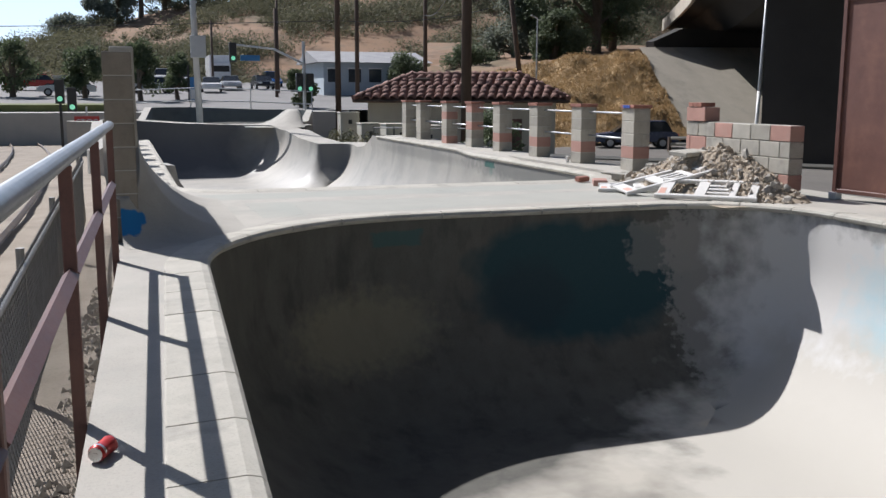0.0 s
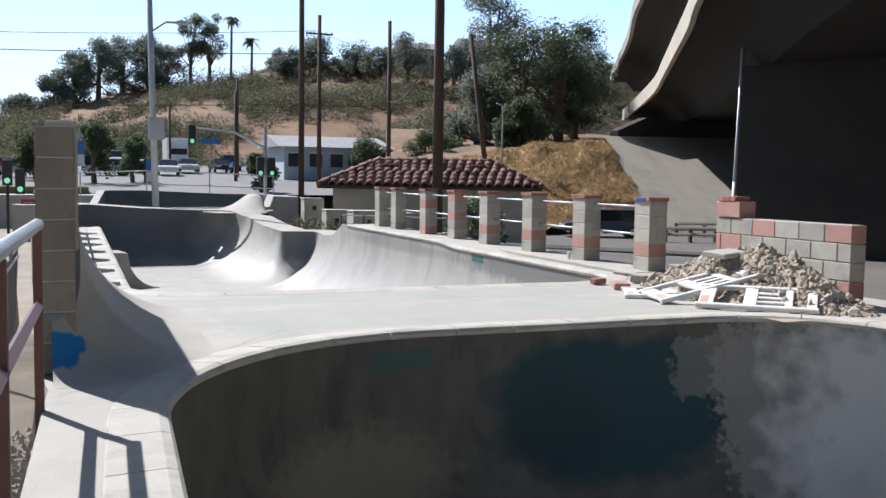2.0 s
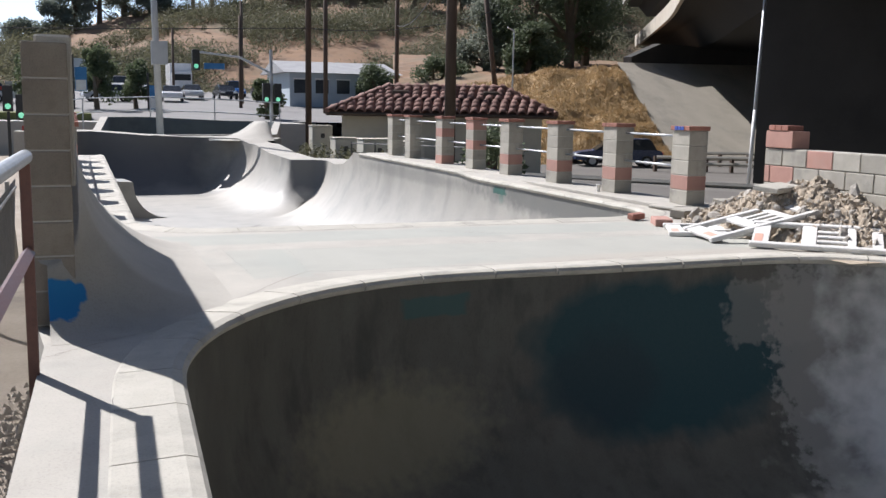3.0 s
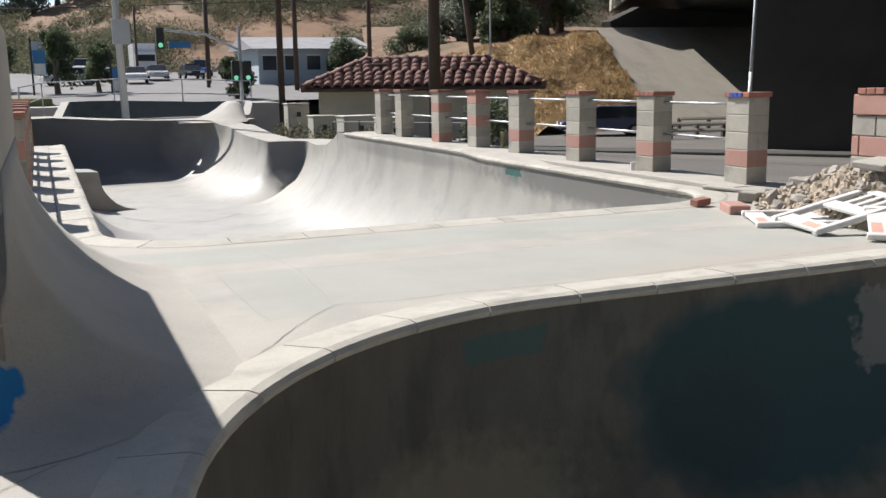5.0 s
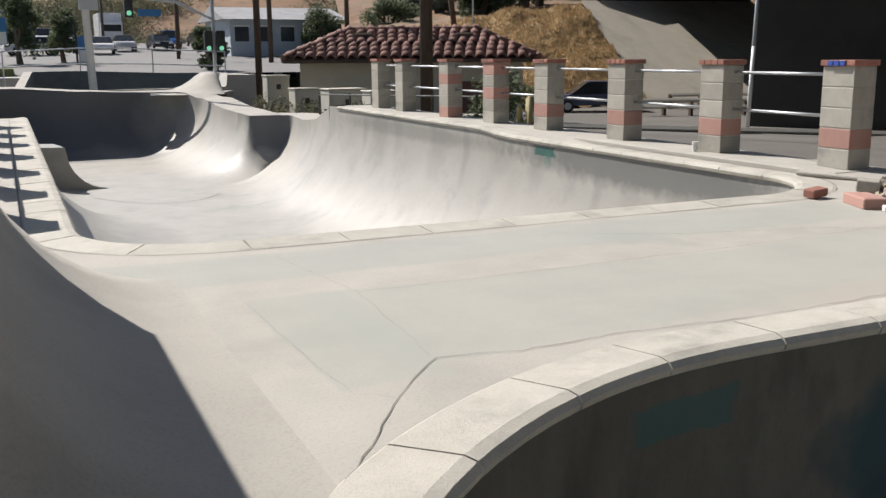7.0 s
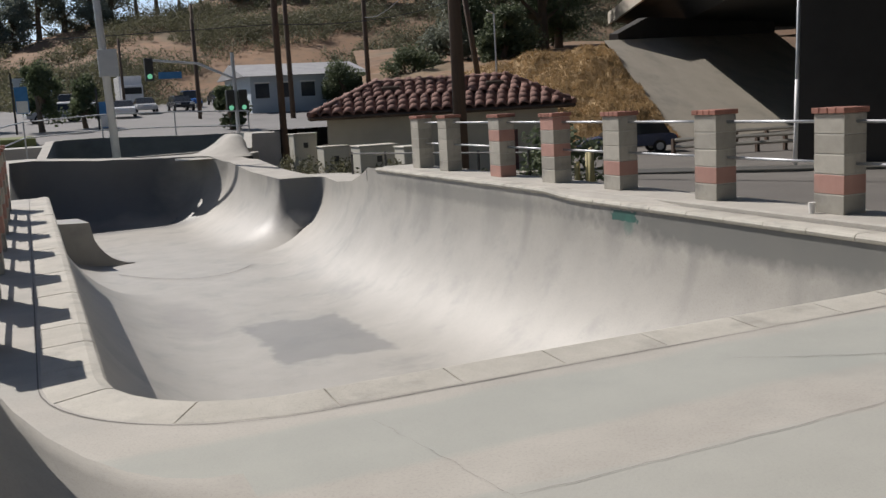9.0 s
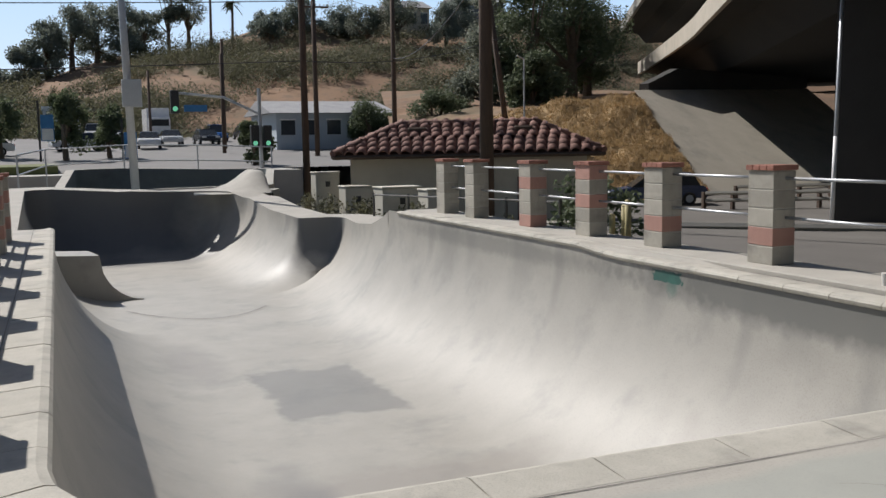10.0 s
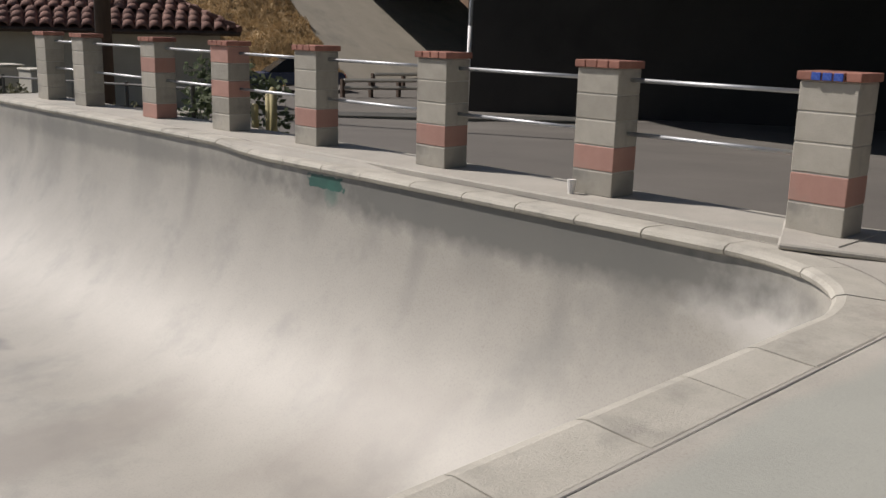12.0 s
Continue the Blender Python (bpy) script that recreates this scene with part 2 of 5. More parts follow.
M_DARKSEAM = pbr("dark joint", (0.11, 0.10, 0.09), (0.18, 0.17, 0.155), 8, 0.95, 0.1, 60)


# ---- mesh helpers ----
# the street, the bridge and the hills lie a little anticlockwise of the park's own axes
NEAR, FAR = Matrix.Identity(4), Matrix.Translation((0.5, 4, 0)) @ Matrix.Rotation(0.0095, 4, "Z") @ Matrix.Translation((-0.5, -4, 0))
PLAN = NEAR


def mesh_ob(name, bm, material, parent=None, smooth=False):
    me = bpy.data.meshes.new(name)
    bm.to_mesh(me)
    bm.free()
    for mt in material if isinstance(material, (list, tuple)) else [material]:
        me.materials.append(mt)
    if smooth:
        me.shade_smooth()
    ob = new(name, me)
    if parent:
        ob.parent = parent
    else:
        ob.matrix_basis = PLAN
    return ob


def part(name, bm, material, parent, label="", smooth=False):
    return tagged(mesh_ob(name, bm, material, parent, smooth), label)


def thing(name, at, label, category, group="", kind=""):
    ob = new(name)
    ob.matrix_basis = PLAN @ (at if isinstance(at, Matrix) else pose(*at))
    return tagged(ob, label, category, group, kind)


def box(bm, lo, hi, m=None, bevel=0.0):
    c = [(a + b) / 2 for a, b in zip(lo, hi)]
    s = [b - a for a, b in zip(lo, hi)]
    mt = Matrix.Translation(c) @ Matrix.Diagonal((*s, 1))
    if m is not None:
        mt = m @ mt
    vs = bmesh.ops.create_cube(bm, size=1.0, matrix=mt)["verts"]
    if bevel:
        es = list({e for v in vs for e in v.link_edges})
        bmesh.ops.bevel(bm, geom=es, offset=bevel, segments=1, affect="EDGES")
    return bm


def boxes(*specs, bevel=0.0):
    bm = bmesh.new()
    for lo, hi in specs:
        box(bm, lo, hi, bevel=bevel)
    return bm


def rod(bm, a, b, r, r2=None, n=10, caps=True):
    a, b = Vector(a), Vector(b)
    d = b - a
    m = Matrix.Translation((a + b) / 2) @ d.to_track_quat("Z", "Y").to_matrix().to_4x4()
    bmesh.ops.create_cone(bm, cap_ends=caps, segments=n, radius1=r, radius2=r if r2 is None else r2, depth=d.length, matrix=m)
    return bm


def rods(*specs, n=10):
    bm = bmesh.new()
    for s in specs:
        rod(bm, *s, n=n)
    return bm


def grid(xs, ys, f):
    bm = bmesh.new()
    rows = [[bm.verts.new((x, y, f(x, y))) for x in xs] for y in ys]
    for a, b in zip(rows, rows[1:]):
        for i in range(len(xs) - 1):
            bm.faces.new((a[i], a[i + 1], b[i + 1], b[i]))
    return bm


def spaced(a, b, n):
    return [a + (b - a) * i / n for i in range(n + 1)]


def fillet(pts, per=0.12):
    """A closed outline from corners (x, y, z, radius), with arcs at the corners and points about every `per` metres."""
    out = []
    n = len(pts)
    for i in range(n):
        p, q, r = Vector(pts[i - 1][:3]), Vector(pts[i][:3]), Vector(pts[(i + 1) % n][:3])
        rad = pts[i][3]
        u, v = (p - q).to_2d(), (r - q).to_2d()
        lu, lv = u.length, v.length
        u, v = u / lu, v / lv
        half = u.angle(v) / 2
        t = min(rad / math.tan(half), lu * 0.49, lv * 0.49)
        rad = t * math.tan(half)
        steps = max(2, int(rad * (math.pi - 2 * half) / per))
        a, b = q.to_2d() + u * t, q.to_2d() + v * t
        mid = (u + v).normalized() * (rad / math.sin(half)) + q.to_2d()
        a0, b0 = a - mid, b - mid
        ang = a0.angle_signed(b0)
        for k in range(steps + 1):
            w = Matrix.Rotation(-ang * k / steps, 2) @ a0 + mid
            out.append(Vector((w.x, w.y, q.z)))
    full = []
    for a, b in zip(out, out[1:] + out[:1]):
        k = max(1, int((b - a).length / (per * 4)))
        full += [a.lerp(b, i / k) for i in range(k)]
    return full


def inward(pts):
    """Unit normals that point into a closed counter-clockwise outline."""
    n, res = len(pts), []
    for i in range(n):
        d = (pts[(i + 1) % n] - pts[i - 1]).to_2d()
        d = d.normalized() if d.length > 1e-6 else Vector((1, 0))
        res.append(Vector((-d.y, d.x, 0)))
    return res


def bowl(name, pts, floor, radius, material, lip=0.05, rings=16):
    """A pool: walls that curve from the rim down to a flat floor."""
    bm = bmesh.new()
    nor = inward(pts)
    cols = []
    for p, q in zip(pts, nor):
        top = p.z - lip
        h = top - floor
        r = min(radius, h)
        col = []
        if h - r > 0.02:
            col.append(bm.verts.new(p))
        for k in range(rings + 1):
            a = math.pi / 2 * k / rings
            w = p + q * (radius * (1 - math.cos(a)))
            z = floor + r * (1 - math.sin(a))
            col.append(bm.verts.new((w.x, w.y, z - 0.0005 * k)))
        w = w + q * 0.25
        col.append(bm.verts.new((w.x, w.y, floor - 0.0116)))
        if h - r <= 0.02:
            col.insert(0, bm.verts.new(p))
        cols.append(col)
    for a, b in zip(cols, cols[1:] + cols[:1]):
        for i in range(len(a) - 1):
            bm.faces.new((a[i], b[i], b[i + 1], a[i + 1]))
    vs = [bm.verts.new((p.x, p.y, floor - 0.012)) for p in pts]
    bm.faces.new(vs)
    return mesh_ob(name, bm, material, smooth=True)


# ---- the ground and the skatepark ----
def in_park(x, y):
    return -5.2 < y < 55 and -0.12 < x < (9.06 if y < 12.2 else 8.46 if y < 27.1 else 10.25 if y < 42 else 11.3)


def gz(x, y):
    if x > 4:
        return max(-1.75, -0.14 - 0.06 * max(0, x - 8.5) - 0.03 * max(0, y - 14))
    return max(-1.75, -0.52 - 0.022 * max(0, y - 6))


xs = [-1500, -600, -250, -120, -60, -40, -25, -15, -8, -4, -2, -1, -0.13, -0.11, 8.45, 8.47, 9.05, 9.07, 9.5, 10.24, 10.26, 11, 11.29, 11.31, 13, 16, 20, 24, 28, 32, 36, 42, 50, 60, 80, 120, 300, 800, 1500]
ys = [-600, -200, -60, -20, -5.21, -5.19, 0, 5, 10, 12.19, 12.21, 14, 18, 22, 27.09, 27.11, 30, 35, 40, 41.99, 42.01, 45, 50, 54.99, 55.01, 62, 70, 80, 100, 140, 300, 800, 2000]
tagged(mesh_ob("ground", grid(xs, ys, lambda x, y: -3.2 if in_park(x, y) else gz(x, y)), M_ASPH), "weathered dark asphalt ground round the skatepark", "ground", kind="structure")

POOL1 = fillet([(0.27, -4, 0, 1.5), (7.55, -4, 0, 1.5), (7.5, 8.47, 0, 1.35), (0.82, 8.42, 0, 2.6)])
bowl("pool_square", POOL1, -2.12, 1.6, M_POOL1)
tagged(bpy.data.objects["pool_square"], "deep old grey concrete pool with painted patches and coloured-in shade", "pool", kind="structure")

POOL2 = fillet([
    (0.86, 11.64, 0, 0.9), (7.42, 11.64, 0, 1.15), (7.42, 26.8, 0.0, 0.12),
    (7.6, 28.6, -0.36, 0.8), (7.87, 30.6, -0.5, 0.8), (8.2, 33.0, -0.5, 0.5), (7.02, 33.15, -0.5, 0.12), (6.85, 36.0, -0.42, 1.5), (6.95, 40.0, -0.25, 2.2), (6.2, 42.6, -0.08, 2.0),
    (3.2, 42.0, 0.0, 2.0), (0.1, 42.0, 0.15, 0.8), (0.25, 27.6, -0.3, 0.3), (0.92, 26.7, 0, 0.12)])
for p in POOL2:
    # the east rim steps up past the low end
    if p.x > 6.8 and 12.0 < p.y < 26.9 and p.z > -0.02:
        k = max(0.0, min(1.0, (p.y - 18.25) / 0.9))
        p.z = 0.06 * k * k * (3 - 2 * k)
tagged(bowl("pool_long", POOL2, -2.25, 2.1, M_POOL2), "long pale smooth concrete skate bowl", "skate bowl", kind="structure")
POOL3 = fillet([(1.2, 44.3, -0.05, 0.5), (8.4, 44.3, 0.0, 0.5), (10.6, 54, 0.42, 2.0), (2.0, 54, 0.57, 2.0)])
tagged(bowl("pool_far", POOL3, -1.6, 1.5, M_POOL3), "far concrete skate bowl with a tall end wall", "skate bowl", kind="structure")


def filled(loops):
    bm = bmesh.new()
    edges = []
    for lp in loops:
        vs = [bm.verts.new(p) for p in lp]
        edges += [bm.edges.new((a, b)) for a, b in zip(vs, vs[1:] + vs[:1])]
    bmesh.ops.triangle_fill(bm, use_beauty=True, edges=edges)
    for f in bm.faces:
        if f.normal.z < 0:
            f.normal_flip()
    return bm


def skirt(bm, pts, depth):
    vs = [(bm.verts.new(p), bm.verts.new((p[0], p[1], p[2] - depth))) for p in pts]
    for a, b in zip(vs, vs[1:]):
        bm.faces.new((a[0], a[1], b[1], b[0]))


cut = [i for i, p in enumerate(POOL2) if p.y > 26.75]
right_end, left_start = min(cut), max(cut) + 1
u_line = [POOL2[i] for i in range(left_start, len(POOL2))] + POOL2[:right_end]
side = [(8.5, 26.9, 0.05), (8.5, 12.3, 0.0), (9.1, 12.2, 0.0), (9.1, -5.1, 0.0)]
west = [(-0.27, -5.1, 0), (-0.05, 1.9, 0), (0.1, 6.9, 0), (0.04, 7.5, 0), (-0.02, 26.7, 0)]
outer = [tuple(p) for p in u_line] + side + west
bm = filled([outer, [tuple(p) for p in POOL1]])
skirt(bm, [(7.42, 26.9, 0.06)] + side + west + [(0.92, 26.75, 0)], 2.6)
tagged(mesh_ob("deck", bm, M_DECK), "pale worn concrete skatepark deck with cracks", "concrete deck", kind="structure")

# shoulders of the far bowls
bm = bmesh.new()
rim = [(p, -n) for p, n in zip(POOL2, inward(POOL2)) if p.y > 26.8]
prev = None
for p, n in rim:
    wide = 1.0 if p.y < 41 else 2.0
    q = p + n * wide
    pair = (bm.verts.new(p), bm.verts.new((q.x, q.y, p.z + 0.01)), bm.verts.new((q.x, q.y, -2.6)))
    if prev:
        bm.faces.new((prev[0], prev[1], pair[1], pair[0]))
        bm.faces.new((prev[1], prev[2], pair[2], pair[1]))
    prev = pair
rim3 = [(p, -n) for p, n in zip(POOL3, inward(POOL3))]
prev = None
for p, n in rim3 + rim3[:1]:
    q = p + n * 0.35
    pair = (bm.verts.new((p.x, p.y, p.z)), bm.verts.new((q.x, q.y, p.z)), bm.verts.new((q.x, q.y, -2.6)))
    if prev:
        bm.faces.new((prev[0], prev[1], pair[1], pair[0]))
        bm.faces.new((prev[1], prev[2], pair[2], pair[1]))
    prev = pair
tagged(mesh_ob("far_shoulder", bm, M_DECK), "pale concrete shoulder round the far skate bowls", "concrete deck", kind="structure")

# the crest between the long bowl and the far bowl
bm = bmesh.new()
crest = [(5.6, -0.12), (6.2, -0.10), (6.6, -0.04), (6.98, 0.08), (7.3, 0.27), (7.55, 0.46), (7.75, 0.58), (7.95, 0.60), (8.1, 0.55), (8.22, 0.35), (8.29, -0.1), (8.33, -1.2)]
prev = None
for y, k in ((41.0, 0.0), (41.6, 0.18), (42.1, 0.5), (42.6, 0.85), (43.0, 1.0), (44.2, 1.0), (44.35, 0.9)):
    row = [bm.verts.new((x - (43 - min(y, 43)) * 0.12, y, -0.16 + (z + 0.16) * k if z > -0.5 else z)) for x, z in crest]
    if prev:
        for i in range(len(row) - 1):
            bm.faces.new((prev[i], prev[i + 1], row[i + 1], row[i]))
    prev = row
bmesh.ops.recalc_face_normals(bm, faces=bm.faces[:])
tagged(mesh_ob("crest", bm, M_DECK, smooth=True), "curved concrete crest between the two far bowls", "ramp", kind="structure")

# a raised bank at the west side of the long bowl
bm = bmesh.new()
prof = [(0.5, -1.06), (1.9, -1.12)] + [(1.9 + 1.0 * (1 - math.cos(a)), -1.12 - 1.12 * math.sin(a)) for a in spaced(0.4, math.pi / 2, 6)] + [(0.5, -2.4)]
a = [bm.verts.new((x, 32.3, z)) for x, z in prof]
b = [bm.verts.new((x - 0.2, 33.6, z)) for x, z in prof]
bm.faces.new(a)
bm.faces.new(b[::-1])
for i in range(len(prof)):
    j = (i + 1) % len(prof)
    bm.faces.new((a[i], b[i], b[j], a[j]))
bmesh.ops.recalc_face_normals(bm, faces=bm.faces[:])
tagged(mesh_ob("bank", bm, M_POOL2), "low concrete bank inside the long bowl", "ramp", kind="structure")

# ---- quarter pipe wall with the tall block pillar ----
bm = bmesh.new()
line = fillet([(-0.3, 7.31, 0, 0.02), (0.3, 7.31, 0, 0.18), (0.3, 11.05, 0, 0.1), (-0.3, 11.05, 0, 0.02)], 0.05)
nor = [-n for n in inward(line)]
prev = None
for p, n in zip(line, nor):
    if p.x < -0.06:
        prev = None
        continue
    f = max(0.0, min(1.0, (p.y - 7.31) / 0.4))
    r = 0.4 + 0.57 * f
    top = 0.38 + 0.59 * f
    if p.y > 10.85:
        r = 0.12
    col = [bm.verts.new((p.x - 0.3 * abs(n.x), p.y, top)), bm.verts.new((p.x, p.y, top))]
    for k in range(11):
        an = math.pi / 2 * k / 10
        w = p + n * r * (1 - math.cos(an))
        col.append(bm.verts.new((w.x, w.y, min(top, r * (1 - math.sin(an)) + 0.002))))
    if prev:
        for i in range(len(col) - 1):
            bm.faces.new((prev[i], prev[i + 1], col[i + 1], col[i]))
    prev = col
M_QP = pbr("quarter pipe concrete", (0.31, 0.29, 0.252), (0.43, 0.404, 0.352), 0.9, 0.85, 0.2, 80, (0.285, 0.28, 0.25), 0.8, 0.6)
blot(M_QP, (0.17, 7.07, 0.2), (0.17, 0.5, 0.12), (0.02, 0.19, 0.42), 0.06, 9)
tagged(mesh_ob("quarter_pipe", bm, M_QP, smooth=True), "curved concrete quarter pipe wall with a blue painted patch", "quarter pipe", kind="structure")
tagged(mesh_ob("quarter_pipe_back", boxes(((0.09, 7.6, -0.1), (0.295, 11.0, 1.70)), bevel=0.012), M_QP), "concrete wall behind the quarter pipe", "wall", kind="structure")


def block_pillar(name, courses, w, d, mats, cap, label, group):
    """A pillar of concrete blocks: a mortar core with a block for each course, and a brick or slab cap."""
    th = thing(name, (0, 0, 0), label, "pillar", group)
    part("core", boxes(((0.005, 0.005, 0), (d - 0.005, w - 0.005, courses * 0.203))), M_MORTAR, th)
    for i in range(courses):
        part("block", boxes(((0, 0, i * 0.203 + 0.005), (d, w, (i + 1) * 0.203 - 0.004)), bevel=0.006), mats[i % len(mats)], th)
    z = courses * 0.203
    if cap == "brick":
        n = 4
        for i in range(n):
            part("brick", boxes(((-0.025, -0.02 + i * (w + 0.04) / n + 0.004, z + 0.003), (d + 0.02, -0.02 + (i + 1) * (w + 0.04) / n - 0.004, z + 0.06)), bevel=0.005), M_BRICK, th)
    elif cap == "slab":
        part("cap", boxes(((-0.03, -0.03, z + 0.002), (d + 0.03, w + 0.03, z + 0.07)), bevel=0.012), M_CMU, th)
    return th


PILLARS = [(12.71, "gpggg"), (14.57, "gpggg"), (16.48, "gpggg"), (18.47, "gpggg"), (20.22, "ggpgp"), (22.04, "pggpg"), (24.25, "ggggg"), (25.66, "ggggg")]
for y, pat in PILLARS:
    p = block_pillar("block_pillar", 5, 0.40, 0.30, [M_PINK if c == "p" else M_CMU for c in pat], "brick",
                     "grey and pink concrete block pillar with a red brick cap", "pillars beside the long bowl")
    p.matrix_basis = pose(8.03, y - 0.4, 0.05)
for (ya, _), (yb, _) in zip(PILLARS, PILLARS[1:]):
    for z in (0.56, 0.98):
        ob = mesh_ob("rail_pipe", rods(((8.2, ya - 0.02, z), (8.2, yb - 0.38, z), 0.017)), M_STEEL, smooth=True)
        tagged(ob, "straight galvanised steel rail pipe between block pillars", "rail", "rail pipes between the pillars")
M_OLDBLOCK = pbr("old dusty block", (0.20, 0.172, 0.138), (0.33, 0.288, 0.232), 5.0, 0.95, 0.6, 120, (0.14, 0.11, 0.08), 2.5, 0.7, island=0.12)
p = block_pillar("tall_pillar", 8, 0.24, 0.24, [M_OLDBLOCK], "", "tall grey concrete block pillar at the end of the handrail", "")
p.matrix_basis = pose(0.03, 7.33, 0.02)

# ---- bridge ----
PLAN = FAR
EDGE1 = [(4.5, -20), (7.0, -6), (10.0, 5), (13.9, 15), (18.4, 24), (23.1, 31.7), (26.2, 36.4), (31.4, 44.8), (37.2, 54.2), (43.2, 64.1), (54.1, 84.1), (58, 91.5)]
EDGE2 = [(5, -12), (11, 4), (17, 17), (24.5, 33), (33, 49), (40, 62), (47.8, 75), (58.6, 94.3), (64, 104)]


def smooth_line(pts, n=6):
    out = []
    for i in range(len(pts) - 1):
        p0, p1, p2, p3 = (Vector(pts[max(0, min(len(pts) - 1, i + k))]) for k in (-1, 0, 1, 2))
        for k in range(n):
            t = k / n
            out.append(0.5 * (2 * p1 + (p2 - p0) * t + (2 * p0 - 5 * p1 + 4 * p2 - p3) * t * t + (3 * p1 - p0 - 3 * p2 + p3) * t ** 3))
    return out + [Vector(pts[-1])]


def deck_strip(edge, section):
    """A bridge girder: a section of (inward, z) swept along a plan line, inward to its right."""
    bm = bmesh.new()
    line = smooth_line(edge)
    prev = None
    for i, p in enumerate(line):
        d = (line[min(i + 1, len(line) - 1)] - line[max(0, i - 1)]).normalized()
        n = Vector((d.y, -d.x))
        ring = [bm.verts.new((p.x + n.x * s, p.y + n.y * s, z)) for s, z in section]
        if prev:
            for a in range(len(ring)):
                b = (a + 1) % len(ring)
                f = bm.faces.new((prev[a], prev[b], ring[b], ring[a]))
                # outer sides take the first material, the underside the shade-dark second
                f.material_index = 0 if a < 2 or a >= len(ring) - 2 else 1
        else:
            bm.faces.new(ring)
        prev = ring
    bm.faces.new(prev)
    bmesh.ops.recalc_face_normals(bm, faces=bm.faces[:])
    return bm


# deck widened to 40 m to keep sky light out from under it
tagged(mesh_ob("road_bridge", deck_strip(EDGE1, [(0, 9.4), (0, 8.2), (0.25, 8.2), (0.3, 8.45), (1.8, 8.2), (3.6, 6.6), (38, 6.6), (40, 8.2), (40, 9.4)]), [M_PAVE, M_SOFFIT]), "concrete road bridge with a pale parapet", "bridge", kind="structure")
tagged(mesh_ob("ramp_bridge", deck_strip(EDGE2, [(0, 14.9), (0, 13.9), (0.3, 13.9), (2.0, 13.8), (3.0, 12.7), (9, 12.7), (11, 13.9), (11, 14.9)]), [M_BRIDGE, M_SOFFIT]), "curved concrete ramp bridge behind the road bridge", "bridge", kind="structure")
bm = bmesh.new()
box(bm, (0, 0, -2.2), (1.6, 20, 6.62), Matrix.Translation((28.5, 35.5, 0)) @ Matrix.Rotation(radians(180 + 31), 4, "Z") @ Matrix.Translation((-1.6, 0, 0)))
tagged(mesh_ob("bridge_pier", bm, M_SHADEWALL), "wide dark concrete bridge pier wall", "bridge pier", kind="structure")


# wall added behind the pier to block sky light under the bridge
bm = bmesh.new()
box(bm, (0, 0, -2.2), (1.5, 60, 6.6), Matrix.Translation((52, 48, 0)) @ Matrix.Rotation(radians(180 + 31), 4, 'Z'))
tagged(mesh_ob('underpass_wall', bm, M_SHADEWALL), 'added dark wall keeping sky light out of the underpass', 'wall', kind='structure')


def patch(corners, nu, nv, rough, seed=0.0):
    """A sheet between four corners (near left, near right, far right, far left), with relief."""
    bm = bmesh.new()
    a, b, c, d = (Vector(p) for p in corners)
    rows = []
    for j in range(nv + 1):
        v = j / nv
        row = []
        for i in range(nu + 1):
            u = i / nu
            p = a.lerp(b, u).lerp(d.lerp(c, u), v)
            p.z += rough * noise.fractal(Vector((p.x * 0.35, p.y * 0.35, seed)), 0.9, 2.2, 4)
            row.append(bm.verts.new(p))
        rows.append(row)
    for p, q in zip(rows, rows[1:]):
        for i in range(nu):
            bm.faces.new((p[i], p[i + 1], q[i + 1], q[i]))
    return bm


tagged(mesh_ob("paved_slope", patch([(36.0, 52, -1.7), (58, 57, -1.7), (62, 72, 5.6), (38.9, 64, 4.9)], 20, 8, 0.0), M_PAVE), "pale paved concrete slope under the bridge", "slope paving", kind="structure")
tagged(mesh_ob("embankment", patch([(18, 47, -1.7), (36.0, 52, -1.7), (38.9, 64, 4.9), (22, 66, 2.0)], 60, 30, 0.5), M_GRASS), "embankment of dry golden grass", "embankment", kind="structure")
tagged(mesh_ob("embankment_top", patch([(22, 66, 1.7), (38.9, 64, 4.8), (75, 76, 5.6), (40, 120, 8)], 30, 20, 0.3), M_HILL), "dry brown ground above the embankment", "embankment", kind="structure")

bm = bmesh.new()
foot = [(40.6, 64.7, 5.4), (44.0, 65.9, 6.58), (62.0, 72.1, 6.58)]
for (xa, ya, za), (xb, yb, zb) in zip(foot, foot[1:]):
    lo = [bm.verts.new(p) for p in ((xa, ya, 3.5), (xb, yb, 3.5), (xb - 0.25, yb + 0.75, 3.5), (xa - 0.25, ya + 0.75, 3.5))]
    hi = [bm.verts.new(p) for p in ((xa, ya, za), (xb, yb, zb), (xb - 0.25, yb + 0.75, zb), (xa - 0.25, ya + 0.75, za))]
    bm.faces.new(hi)
    for i in range(4):
        j = (i + 1) % 4
        bm.faces.new((lo[i], lo[j], hi[j], hi[i]))
bmesh.ops.recalc_face_normals(bm, faces=bm.faces[:])
tagged(mesh_ob("bridge_abutment", bm, M_SHADEWALL), "dark concrete bridge abutment above the paved slope", "abutment", kind="structure")

# ---- hills ----
RIDGE = [(-400, 5), (-60, 6), (-25, 7), (-10, 10.5), (0, 14), (16, 18.6), (30, 19.8), (43, 24.2), (60, 25), (75, 27), (100, 29), (160, 30), (300, 22), (600, 10)]


def hill_z(x, y):
    h = np.interp(x, [r[0] for r in RIDGE], [r[1] for r in RIDGE])
    t = max(0.0, min(1.0, (y - 112 - 0.05 * abs(x)) / 78))
    s = t ** 0.85
    return -2.2 + (h + 2) * s + (2.2 * s * noise.fractal(Vector((x * 0.03, y * 0.03, 3)), 0.8, 2.1, 5))


